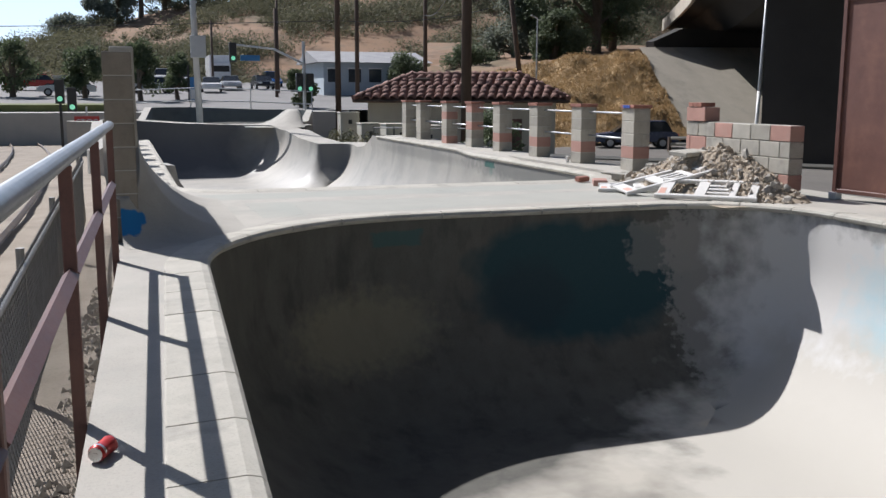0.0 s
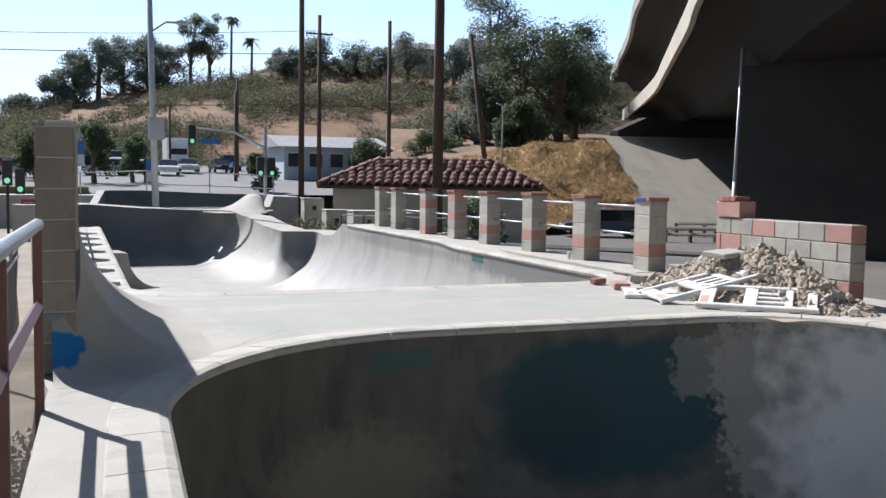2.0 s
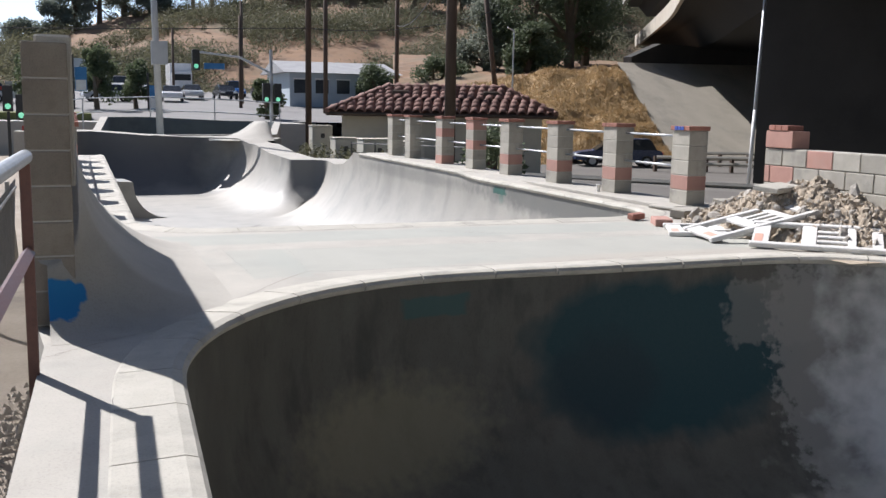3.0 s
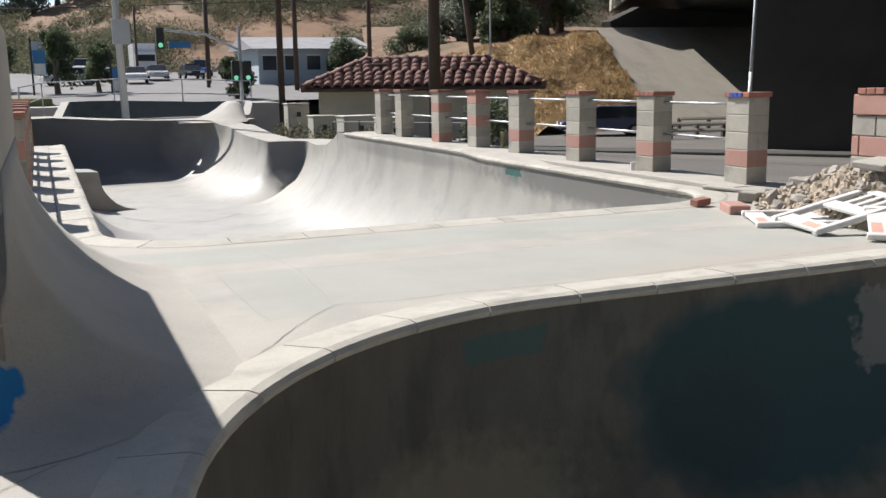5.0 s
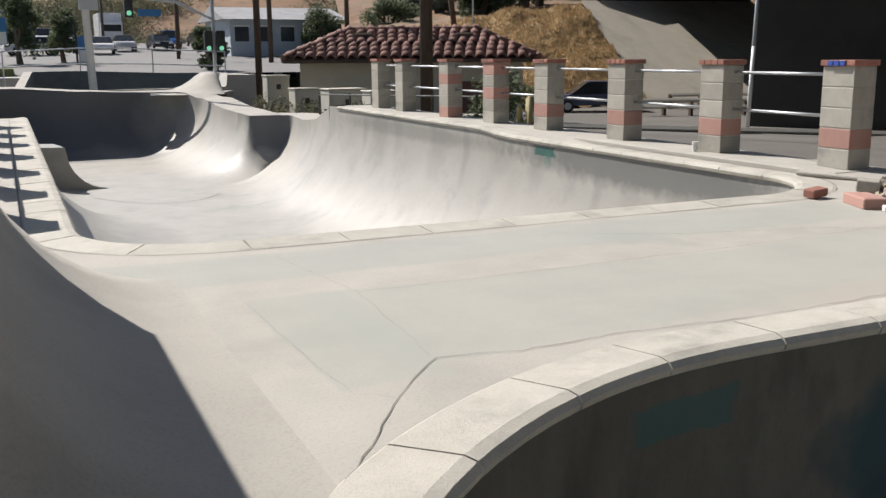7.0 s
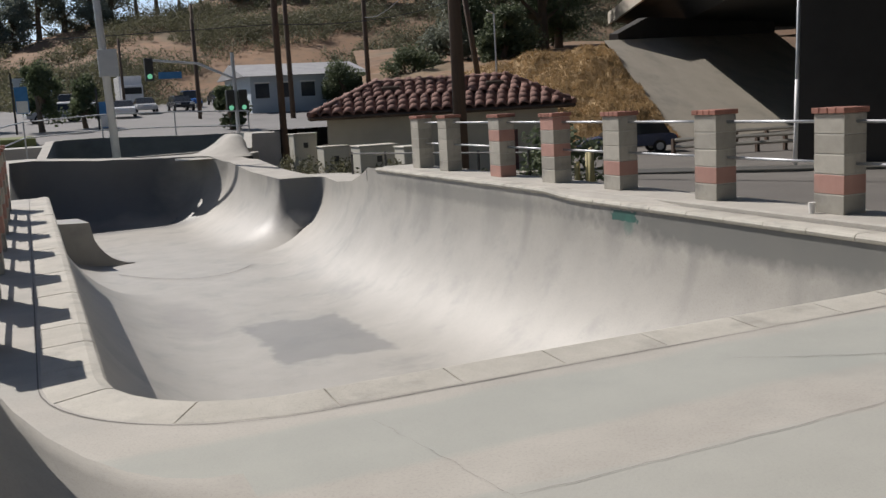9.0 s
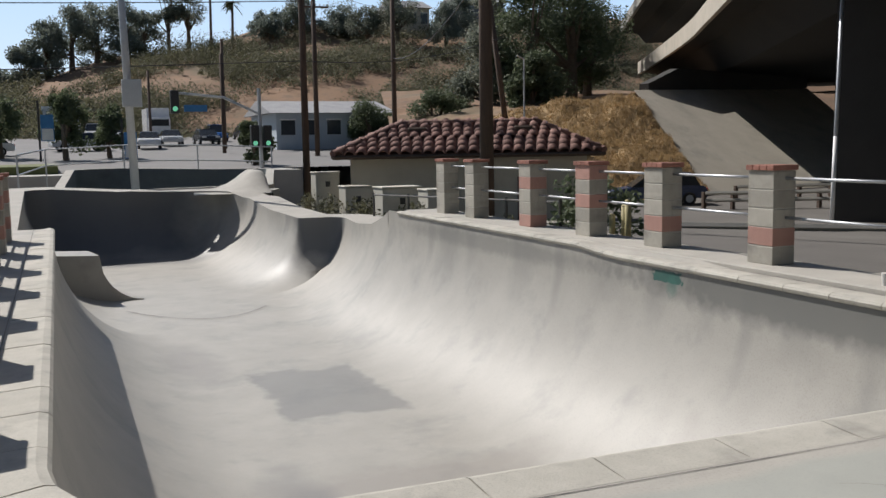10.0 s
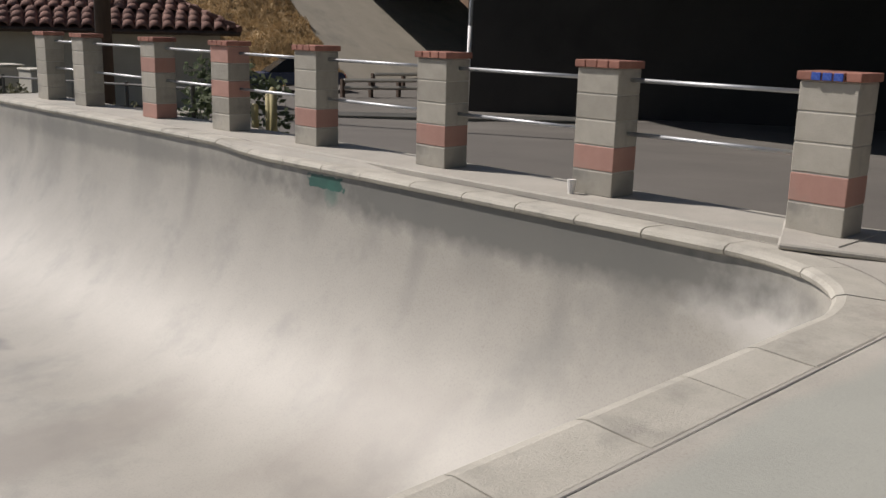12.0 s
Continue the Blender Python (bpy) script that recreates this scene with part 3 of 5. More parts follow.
tagged(mesh_ob("hill", grid(spaced(-420, 600, 400), spaced(100, 260, 90), hill_z), M_HILL, smooth=True), "dry brown hillside with scrub", "hill", kind="structure")


# ---- coping blocks and joints ----
PLAN = NEAR
def ribbon(bm, pts, width, lift=0.004):
    prev = None
    for i, p in enumerate(pts):
        a, b = Vector(pts[max(0, i - 1)]), Vector(pts[min(len(pts) - 1, i + 1)])
        d = (b - a).to_2d().normalized()
        n = Vector((-d.y, d.x, 0)) * width * 0.3 * (0.5 + random.random())
        q = Vector(p) + Vector((0, 0, lift))
        pair = (bm.verts.new(q - n), bm.verts.new(q + n))
        if prev:
            bm.faces.new((prev[0], prev[1], pair[1], pair[0]))
        prev = pair


def wander(pts, step=0.08, jit=0.012):
    out = []
    for a, b in zip(pts, pts[1:]):
        a, b = Vector((*a, 0)), Vector((*b, 0))
        k = max(1, int((b - a).length / step))
        for i in range(k):
            out.append(a.lerp(b, i / k) + Vector((random.uniform(-jit, jit), random.uniform(-jit, jit), 0)))
    return out + [Vector((*pts[-1], 0))]


COPE = [(-0.005, -0.06), (-0.03, -0.045), (-0.038, -0.018), (-0.018, 0.006), (0.03, 0.018), (0.29, 0.003), (0.31, -0.006)]


def coping(pts, nor, parent, closed, length=0.6):
    """Blocks along a rim, each with a rounded nose over the pool, parted by narrow joints."""
    run, cur, start = [], [], 0.0
    n = len(pts)
    for i in range(n if closed else n - 1):
        a, b = pts[i], pts[(i + 1) % n]
        na, nb = nor[i], nor[(i + 1) % n]
        k = max(1, int((b - a).length / 0.05))
        run += [(a.lerp(b, j / k), na.lerp(nb, j / k).normalized()) for j in range(k)]
    dist = 0.0
    piece = [run[0]]
    goal = length
    for (p, q), (p2, q2) in zip(run, run[1:]):
        dist += (p2 - p).length
        piece.append((p2, q2))
        if dist >= goal:
            one_block(piece, parent)
            piece, dist, goal = [(p2, q2)], 0.0, length * random.uniform(0.9, 1.1)
    if len(piece) > 2:
        one_block(piece, parent)


def one_block(piece, parent):
    bm = bmesh.new()
    keep = piece[::3] + ([piece[-1]] if (len(piece) - 1) % 3 else [])
    if len(keep) < 2:
        bm.free()
        return
    d0 = (keep[1][0] - keep[0][0]).normalized() * 0.005
    d1 = (keep[-1][0] - keep[-2][0]).normalized() * 0.005
    lift = random.uniform(-0.002, 0.002)
    rings = []
    for i, (p, q) in enumerate(keep):
        sh = d0 if i == 0 else -d1 if i == len(keep) - 1 else Vector()
        rings.append([bm.verts.new(p + sh - q * s + Vector((0, 0, z + lift))) for s, z in COPE])
    for a, b in zip(rings, rings[1:]):
        for i in range(len(COPE) - 1):
            bm.faces.new((a[i], a[i + 1], b[i + 1], b[i]))
    bm.faces.new(rings[0][::-1])
    bm.faces.new(rings[-1])
    bmesh.ops.recalc_face_normals(bm, faces=bm.faces[:])
    part("coping_block", bm, M_COPE, parent)


cope1 = tagged(new("pool_coping"), "row of pale bullnose concrete coping blocks round the square pool", "coping", kind="structure")
cope2 = tagged(new("pool_coping"), "row of pale bullnose concrete coping blocks round the long bowl", "coping", kind="structure")
vis = [(p, n) for p, n in zip(POOL1, inward(POOL1))]
coping([p for p, _ in vis], [n for _, n in vis], cope1, True)
nor2 = {id(p): n for p, n in zip(POOL2, inward(POOL2))}
coping(u_line, [nor2[id(p)] for p in u_line], cope2, False)

bm = bmesh.new()
ribbon(bm, [p - nor2[id(p)] * 0.315 for p in u_line], 0.011, 0.003)
tagged(mesh_ob("coping_joint", bm, M_DARKSEAM), "dark open joint behind the coping of the long bowl", "crack", kind="structure")
bm = bmesh.new()
for ln, w in (([(0.97, 7.49), (1.32, 7.92), (1.70, 8.48), (2.00, 8.85), (2.36, 8.77), (2.77, 8.80), (3.56, 8.74), (4.44, 8.78), (6.16, 8.90)], 0.006),
              ([(2.00, 8.85), (2.04, 9.38), (2.09, 10.00), (1.93, 11.08)], 0.002), ([(1.70, 8.48), (1.56, 8.59), (1.52, 9.38), (1.51, 10.08)], 0.002),
              ([(2.09, 10.00), (4.48, 10.05), (6.88, 10.20)], 0.005), ([(0.41, 5.63), (0.42, 5.95), (0.50, 6.32), (0.72, 7.00), (1.00, 7.47)], 0.008),
              ([(0.06, 6.61), (0.25, 6.79), (0.43, 6.93)], 0.006), ([(3.88, 10.95), (4.58, 10.56), (5.58, 10.31), (6.38, 9.86)], 0.006),
              ([(7.73, 13.20), (7.76, 16.00), (7.68, 20.00), (7.63, 25.00)], 0.012)):
    ribbon(bm, wander(ln), w)
tagged(mesh_ob("deck_cracks", bm, M_DARKSEAM), "dark cracks and joints in the concrete deck", "crack", kind="structure")

# raised slab under the pillars and its broken end
bm = boxes(((7.76, 12.2, -0.05), (8.52, 26.85, 0.056)), bevel=0.015)
tagged(mesh_ob("pillar_slab", bm, M_DECK), "raised pale concrete slab under the block pillars", "slab", kind="structure")
ob = mesh_ob("broken_slab", boxes(((-0.42, -0.4, 0), (0.42, 0.4, 0.04)), bevel=0.012), M_DECK)
ob.matrix_basis = pose(8.1, 12.32, 0.012, 1.5, -1, 24)
tagged(ob, "broken tilted slab of pale concrete beside the rubble", "slab")

# drip stains and a curved joint in the long bowl
bm = bmesh.new()
arc = [Vector((2.35 + 3.2 * t, 30.6 - 6.4 * t * (1 - t) - 0.5 * t, -2.255)) for t in spaced(0.0, 0.95, 30)]
ribbon(bm, arc, 0.04, 0.012)
tagged(mesh_ob("bowl_joint", bm, M_DARKSEAM), "dark curved joint across the bowl floor", "crack", kind="structure")

# ---- pillars and rail along the west deck ----
WY = [13.9, 15.65, 17.4, 19.2, 21.0, 22.8, 24.7]
for y in WY:
    p = block_pillar("block_pillar", 5, 0.40, 0.30, [M_CMU, M_PINK, M_CMU, M_PINK], "brick", "grey and pink concrete block pillar with a red brick cap", "pillars along the west deck")
    p.matrix_basis = pose(0.02, y - 0.4, 0.002)
for ya, yb in zip(WY, WY[1:]):
    for z in (0.5, 0.92):
        tagged(mesh_ob("rail_pipe", rods(((0.17, ya - 0.02, z), (0.17, yb - 0.38, z), 0.021)), M_STEEL, smooth=True), "straight galvanised steel rail pipe between block pillars", "rail", "rail pipes of the west deck")

# ---- west handrail, chain-link fence, ballast and rails ----
def rail_x(y):
    return -0.125 + 0.034 * (y - 0.6)


hand = thing("handrail", (0, 0, 0), "brown steel handrail with a grey round top pipe beside the deck", "handrail")
for y in (-5.1, -3.2, -1.3, 0.6, 2.5, 4.4, 6.35):
    x = rail_x(y)
    part("post", boxes(((x - 0.025, y - 0.025, -0.75), (x + 0.025, y + 0.025, 1.02)), bevel=0.004), M_BROWN, hand)
for y0, y1 in zip((-5.1, -3.2, -1.3, 0.6, 2.5, 4.4), (-3.2, -1.3, 0.6, 2.5, 4.4, 6.35)):
    bm = bmesh.new()
    a, b = Vector((rail_x(y0), y0 + 0.02, 0.6)), Vector((rail_x(y1), y1 - 0.02, 0.6))
    rod(bm, a, b, 0.032, n=4)
    part("middle_rail", bm, M_BROWN, hand)
M_TOPRAIL = pbr("worn grey rail paint", (0.20, 0.205, 0.21), (0.30, 0.305, 0.31), 6, 0.42, 0.03, 50, (0.36, 0.36, 0.36), 3, 0.5, metal=0.4)
part("top_rail", rods(((rail_x(-5.2), -5.2, 1.05), (rail_x(6.4), 6.4, 1.05), 0.034), n=16), M_TOPRAIL, hand, "smooth grey top pipe", smooth=True)

fence = thing("chain_link_fence", (0, 0, 0), "low galvanised chain-link fence between deck and railway", "fence")
M_WIRE = pbr("dull fence wire", (0.22, 0.215, 0.20), (0.34, 0.33, 0.31), 9, 0.6, 0.0, 60, metal=0.5)
verts, faces = [], []
FX, FZ0, FZ1 = -0.4, -0.62, 0.38


def wire(a, b, r=0.0035):
    i = len(verts)
    verts.extend([(a[0] - r, a[1], a[2]), (a[0] + r, a[1], a[2]), (b[0] + r, b[1], b[2]), (b[0] - r, b[1], b[2]),
                  (a[0], a[1] - r, a[2]), (a[0], a[1] + r, a[2]), (b[0], b[1] + r, b[2]), (b[0], b[1] - r, b[2])])
    faces.extend([(i, i + 1, i + 2, i + 3), (i + 4, i + 5, i + 6, i + 7)])


y = -5.0
while y < 13:
    wire((FX, y, FZ0), (FX, y + 1.04, FZ1))
    wire((FX, y + 1.04, FZ0), (FX, y, FZ1))
    y += 0.075
me = bpy.data.meshes.new("mesh_wire")
me.from_pydata(verts, [], faces)
me.materials.append(M_WIRE)
ob = new("mesh_wire", me)
ob.parent = fence
part("top_pipe", rods(((FX, -5, FZ1), (FX, 14, FZ1 - 0.1), 0.02)), M_WIRE, fence)
for y in (-4, -1.2, 1.6, 4.4, 7.2, 10, 12.9):
    part("post", rods(((FX - 0.02, y, -0.9), (FX - 0.02, y, FZ1 + 0.05), 0.025)), M_WIRE, fence)

xs2, ys2 = spaced(-9, 0.09, 26), spaced(-6, 60, 60)
tagged(mesh_ob("ballast", grid(xs2, ys2, lambda x, y: gz(x, y) + 0.03 + 0.05 * noise.noise(Vector((x * 2, y * 2, 0)))), M_DIRT), "gravelly brown ballast beside the railway", "gravel", kind="structure")
M_RAILS = pbr("worn rail steel", (0.10, 0.07, 0.05), (0.22, 0.17, 0.13), 4, 0.5, 0.1, 40, metal=0.5)
for off in (0.0, 1.43):
    bm = bmesh.new()
    line = [(-1.32 - 0.0012 * max(0, y - 8) ** 2 - off, y, gz(-2, y) + 0.14) for y in spaced(-6, 60, 50)]
    for a, b in zip(line, line[1:]):
        rod(bm, a, b, 0.045, n=4)
        rod(bm, (a[0], a[1], a[2] - 0.06), (b[0], b[1], b[2] - 0.06), 0.03, n=4)
    tagged(mesh_ob("railway_rail", bm, M_RAILS), "rusty steel railway rail in brown ballast", "rail", "railway rails")

verts, faces = [], []
for i in range(1000):
    x, y = random.uniform(-0.36, -0.09), random.uniform(-1.6, 8)
    x += 0.03 * (y - 1)
    s = random.uniform(0.008, 0.035)
    z = gz(x, y) + 0.04
    k = len(verts)
    for dx, dy, dz in ((1, 0, 0), (-0.5, 0.9, 0), (-0.5, -0.9, 0), (0, 0, 1.1)):
        verts.append((x + dx * s * random.uniform(0.6, 1.2), y + dy * s, z + dz * s))
    faces += [(k, k + 1, k + 3), (k + 1, k + 2, k + 3), (k + 2, k, k + 3)]
M_STONE = pbr("pale rubble", (0.27, 0.245, 0.21), (0.45, 0.415, 0.36), 5, 0.95, 0.3, 60, (0.22, 0.19, 0.16), 2, 0.5)
me = bpy.data.meshes.new("loose_stones")
me.from_pydata(verts, [], faces)
me.materials.append(M_STONE)
tagged(new("loose_stones", me), "pale loose stones along the deck edge", "stones", kind="stuff")

# ---- drink can ----
M_CAN = pbr("red can paint", (0.42, 0.02, 0.02), (0.55, 0.04, 0.03), 30, 0.35, 0.05, 90, metal=0.3)
M_ALU = pbr("bare aluminium", (0.6, 0.6, 0.6), (0.75, 0.75, 0.75), 20, 0.3, 0.05, 90, metal=0.9)
can = thing("drink_can", look((0.03, 2.1, 0.034), (0.1, 2.25, 0.034)), "crushed red drink can lying on the deck", "can")
bm = bmesh.new()
prof = [(0.024, -0.062), (0.031, -0.054), (0.033, -0.045), (0.030, -0.01), (0.027, 0.01), (0.032, 0.03), (0.033, 0.048), (0.026, 0.058)]
rings = [[bm.verts.new((r * math.cos(a) * (1 + 0.08 * math.sin(3 * a + z * 60)), r * math.sin(a), z)) for a in spaced(0, 2 * math.pi, 16)[:-1]] for r, z in prof]
for a, b in zip(rings, rings[1:]):
    for i in range(16):
        bm.faces.new((a[i], a[(i + 1) % 16], b[(i + 1) % 16], b[i]))
part("can_body", bm, M_CAN, can, smooth=True)
for z0, z1 in ((-0.064, -0.061), (0.057, 0.060)):
    part("can_end", rods(((0, 0, z0), (0, 0, z1), 0.0262), n=16), M_ALU, can, "silver can end")
part("label_band", rods(((0, 0, 0.034), (0, 0, 0.046), 0.0336), n=16), M_ALU, can, "pale label band")

# ---- block wall, rubble, barricades ----
wall = tagged(new("block_wall"), "low grey and pink concrete block wall beside the rubble", "wall", kind="structure")
part("core", boxes(((8.02, 8.47, -0.05), (8.19, 10.73, 0.91))), M_MORTAR, wall)
for r in range(5):
    z = -0.105 + r * 0.203
    y = 8.45 - (0.2 if r % 2 else 0)
    while y < 10.75:
        a, b = max(8.45, y), min(10.75, y + 0.4)
        if b - a > 0.06:
            part("block", boxes(((8.0, a + 0.005, z + 0.005), (8.21, b - 0.005, z + 0.198)), bevel=0.006), M_PINK if random.random() < 0.2 else M_CMU, wall)
        y += 0.4
part("block", boxes(((7.98, 10.27, 0.917), (8.23, 10.73, 1.115)), bevel=0.008), M_PINK, wall)
for i in range(3):
    part("brick", boxes(((7.97, 10.35 + i * 0.11, 1.12), (8.2, 10.454 + i * 0.11, 1.178)), bevel=0.005), M_BRICK, wall)


def heap_z(x, y):
    u = max(0.0, 1 - math.hypot((x - 8.0) / 1.15, (y - 9.85) / 1.85))
    return 0.62 * u ** 0.85 * (1 + 0.35 * noise.noise(Vector((x * 3, y * 3, 7)))) - 0.01


M_EARTH = pbr("dry earth", (0.30, 0.245, 0.175), (0.45, 0.375, 0.285), 2.5, 0.95, 0.6, 50, (0.24, 0.19, 0.14), 1.5, 0.5)
tagged(mesh_ob("earth_mound", grid(spaced(6.75, 8.02, 70), spaced(8.0, 11.75, 170), lambda x, y: heap_z(x, y) + 0.05 * noise.fractal(Vector((x * 11, y * 11, 1)), 0.6, 2, 5) * min(1, heap_z(x, y) * 8)), M_EARTH), "heap of dry brown earth against the block wall", "earth heap")


def stone_mesh(seed, s=1.0):
    rng = random.Random(seed)
    bm = bmesh.new()
    bmesh.ops.create_icosphere(bm, subdivisions=1, radius=1.0)
    for v in bm.verts:
        v.co *= rng.uniform(0.65, 1.15)
        v.co.z *= 0.7
    me = bpy.data.meshes.new("rubble_stone")
    bm.to_mesh(me)
    bm.free()
    me.materials.append(M_STONE)
    return me


stones = [stone_mesh(i) for i in range(7)]
rng = random.Random(4)
for i in range(290):
    a, rr = rng.uniform(0, 2 * math.pi), rng.random() ** 0.6
    x, y = 8.0 - abs(math.cos(a)) * rr * 1.1, 9.85 + math.sin(a) * rr * 1.85
    s = rng.uniform(0.01, 0.034) if rng.random() < 0.85 else rng.uniform(0.04, 0.085)
    ob = new("rubble_stone", stones[i % 7])
    ob.matrix_basis = pose(x, y, max(0, heap_z(x, y)) + s * 0.35, rng.uniform(0, 360), rng.uniform(0, 360), rng.uniform(0, 360)) @ Matrix.Diagonal((s * 1.3, s, s, 1))
    tagged(ob, "angular pale chunk of broken concrete in the heap", "stone", "rubble chunks")
# small broken bits all over the heap and the deck beside it
vs, fs = [], []
for i in range(1000):
    a, rr = rng.uniform(0, 2 * math.pi), rng.random() ** 0.7
    x, y = 7.98 - abs(math.cos(a)) * rr * 1.15, 9.9 + math.sin(a) * rr * 1.95
    s = rng.uniform(0.006, 0.024)
    m = pose(x, y, max(0, heap_z(x, y)) + s * 0.5, rng.uniform(0, 360), rng.uniform(0, 360), rng.uniform(0, 360))
    k = len(vs)
    vs += [tuple(m @ Vector((px * s * rng.uniform(0.7, 1.3), py * s * rng.uniform(0.6, 1.2), pz * s * 0.7))) for px in (-1, 1) for py in (-1, 1) for pz in (-1, 1)]
    fs += [(k, k + 1, k + 3, k + 2), (k + 4, k + 6, k + 7, k + 5), (k, k + 4, k + 5, k + 1), (k + 2, k + 3, k + 7, k + 6), (k, k + 2, k + 6, k + 4), (k + 1, k + 5, k + 7, k + 3)]
me = bpy.data.meshes.new("rubble_bits")
me.from_pydata(vs, [], fs)
me.materials.append(pbr("brown broken bits", (0.28, 0.235, 0.175), (0.46, 0.40, 0.32), 9, 0.95, 0.2, 60))
tagged(new("rubble_bits", me), "small grey bits of broken concrete over the heap", "rubble", kind="stuff")
for x, y, z, rz, mt, nm, sz in ((7.55, 9.95, 0.5, 20, M_COPE, "concrete_slab_chunk", (0.55, 0.3, 0.06)), (6.68, 10.88, 0.04, 65, M_PINK, "loose_block", (0.4, 0.2, 0.09)),
                                (7.35, 11.45, 0.05, 40, M_CMU, "loose_block", (0.38, 0.19, 0.1)), (6.64, 11.36, 0.05, 10, M_BRICK, "loose_brick", (0.2, 0.11, 0.07)), (7.75, 11.05, 0.2, 15, M_CMU, "loose_block", (0.4, 0.2, 0.12))):
    ob = mesh_ob(nm, boxes(((-sz[0] / 2, -sz[1] / 2, -sz[2] / 2), (sz[0] / 2, sz[1] / 2, sz[2] / 2)), bevel=0.01), mt)
    ob.matrix_basis = pose(x, y, z, rng.uniform(-6, 6), rng.uniform(-6, 6), rz)
    tagged(ob, "broken masonry block lying at the foot of the heap", "block", "loose masonry")

M_PLASTIC = pbr("white barricade plastic", (0.62, 0.60, 0.56), (0.76, 0.74, 0.70), 5, 0.5, 0.05, 60, (0.45, 0.42, 0.37), 3, 0.5)
M_ORANGE = pbr("orange reflective strip", (0.60, 0.30, 0.21), (0.70, 0.42, 0.32), 8, 0.45, 0.02, 60)


def barricade(m):
    """A folded plastic barricade: two long stiles, cross boards with holes between, a striped board at one end."""
    th = thing("barricade", m, "white plastic barricade lying flat beside the rubble", "barricade", "fallen barricades")
    for y in (-0.29, 0.29):
        part("stile", boxes(((-0.62, y - 0.035, 0), (0.62, y + 0.035, 0.05)), bevel=0.008), M_PLASTIC, th)
    for x0, x1 in ((-0.60, -0.44), (-0.14, 0.0), (0.28, 0.36), (0.5, 0.6)):
        part("cross_board", boxes(((x0, -0.256, 0.008), (x1, 0.256, 0.042)), bevel=0.006), M_PLASTIC, th)
    for y in (-0.13, 0.0, 0.13):
        part("rib", boxes(((0.002, y - 0.03, 0.012), (0.278, y + 0.03, 0.038)), bevel=0.006), M_PLASTIC, th)
    part("stripe", boxes(((-0.58, -0.25, 0.0425), (-0.5, -0.05, 0.0455))), M_ORANGE, th, "faded orange stripe")
    return th


barricade(pose(6.93, 9.62, 0.16, 3, -13, -9))
barricade(pose(7.11, 8.83, 0.09, 14, 0, -43))
barricade(pose(6.87, 9.97, 0.02, 2, -1, -28))

# ---- bollards, a low pipe fence and a meter box behind the pillars ----
M_YELLOW = pbr("faded yellow paint", (0.30, 0.26, 0.12), (0.42, 0.36, 0.17), 8, 0.7, 0.1, 60, (0.22, 0.18, 0.11), 3, 0.6)
for x, y, h in ((9.25, 21.15, 0.62), (9.35, 20.95, 0.78), (9.2, 20.62, 0.86)):
    b = thing("bollard", (x, y, gz(x, y)), "faded yellow steel bollard standing behind the block pillars", "bollard", "bollards behind the pillars")
    part("post", rods(((0, 0, -0.05), (0, 0, h), 0.05), n=12), M_YELLOW, b, smooth=True)
    part("cap", rods(((0, 0, h + 0.001), (0, 0, h + 0.03), 0.052, 0.03), n=12), M_YELLOW, b)
M_FENCE = pbr("dark weathered pipe", (0.07, 0.068, 0.06), (0.13, 0.125, 0.115), 6, 0.6, 0.05, 60, metal=0.4)
f = thing("low_pipe_fence", (0, 0, 0), "low dark pipe fence standing behind the block pillars", "fence")
posts = [(8.95, 32.5), (8.95, 29.8), (8.95, 27.2), (8.95, 24.4), (8.95, 22.3)]
for x, y in posts:
    part("post", rods(((x, y, gz(x, y) - 0.05), (x, y, 0.45 - 0.03 * max(0, y - 22)), 0.03), n=8), M_FENCE, f)
for (xa, ya), (xb, yb) in zip(posts, posts[1:]):
    part("rail", rods(((xa, ya, 0.40 - 0.03 * max(0, ya - 22)), (xb, yb, 0.40 - 0.03 * max(0, yb - 22)), 0.02), n=8), M_FENCE, f)
meter = thing("meter_box", (9.25, 23.0, gz(9.25, 23.0)), "small grey metal meter box on the ground", "utility box")
part("body", boxes(((-0.2, -0.28, 0), (0.2, 0.28, 0.42)), bevel=0.015), M_STEEL, meter)
part("lid", boxes(((-0.22, -0.3, 0.422), (0.22, 0.3, 0.46)), bevel=0.01), M_CMU, meter)

# ---- mesh gate ----
M_MESHPANEL = pbr("rusty perforated panel", (0.11, 0.045, 0.035), (0.19, 0.085, 0.06), 3, 0.6, 0.3, 200, (0.24, 0.11, 0.07), 1.5, 0.5)
gate = thing("mesh_gate", pose(8.6, 8.3, 0.02, 0, 0, -84), "tall rusty brown mesh gate with a steel frame", "gate")
for x in (0.0, 1.25, 2.5):
    part("upright", boxes(((x - 0.03, -0.03, 0), (x + 0.03, 0.03, 2.45)), bevel=0.004), M_BROWN, gate)
for z in (0.09, 2.42):
    for x in (0.03, 1.28):
        part("cross_bar", boxes(((x, -0.025, z - 0.025), (x + 1.19, 0.025, z + 0.025)), bevel=0.004), M_BROWN, gate)
for x in (0.03, 1.28):
    part("mesh_panel", boxes(((x, -0.004, 0.116), (x + 1.19, 0.004, 2.394))), M_MESHPANEL, gate)
part("foot", boxes(((-0.06, -0.06, -0.02), (0.06, 0.06, 0.07)), bevel=0.01), M_PLASTIC, gate, "pale concrete foot")
part("bolt", rods(((1.2, -0.05, 0.5), (1.2, -0.05, 1.3), 0.016)), M_BROWN, gate)

M_BLUETILE = pbr("blue glazed tile", (0.03, 0.06, 0.30), (0.06, 0.12, 0.42), 30, 0.25, 0.0, 60)
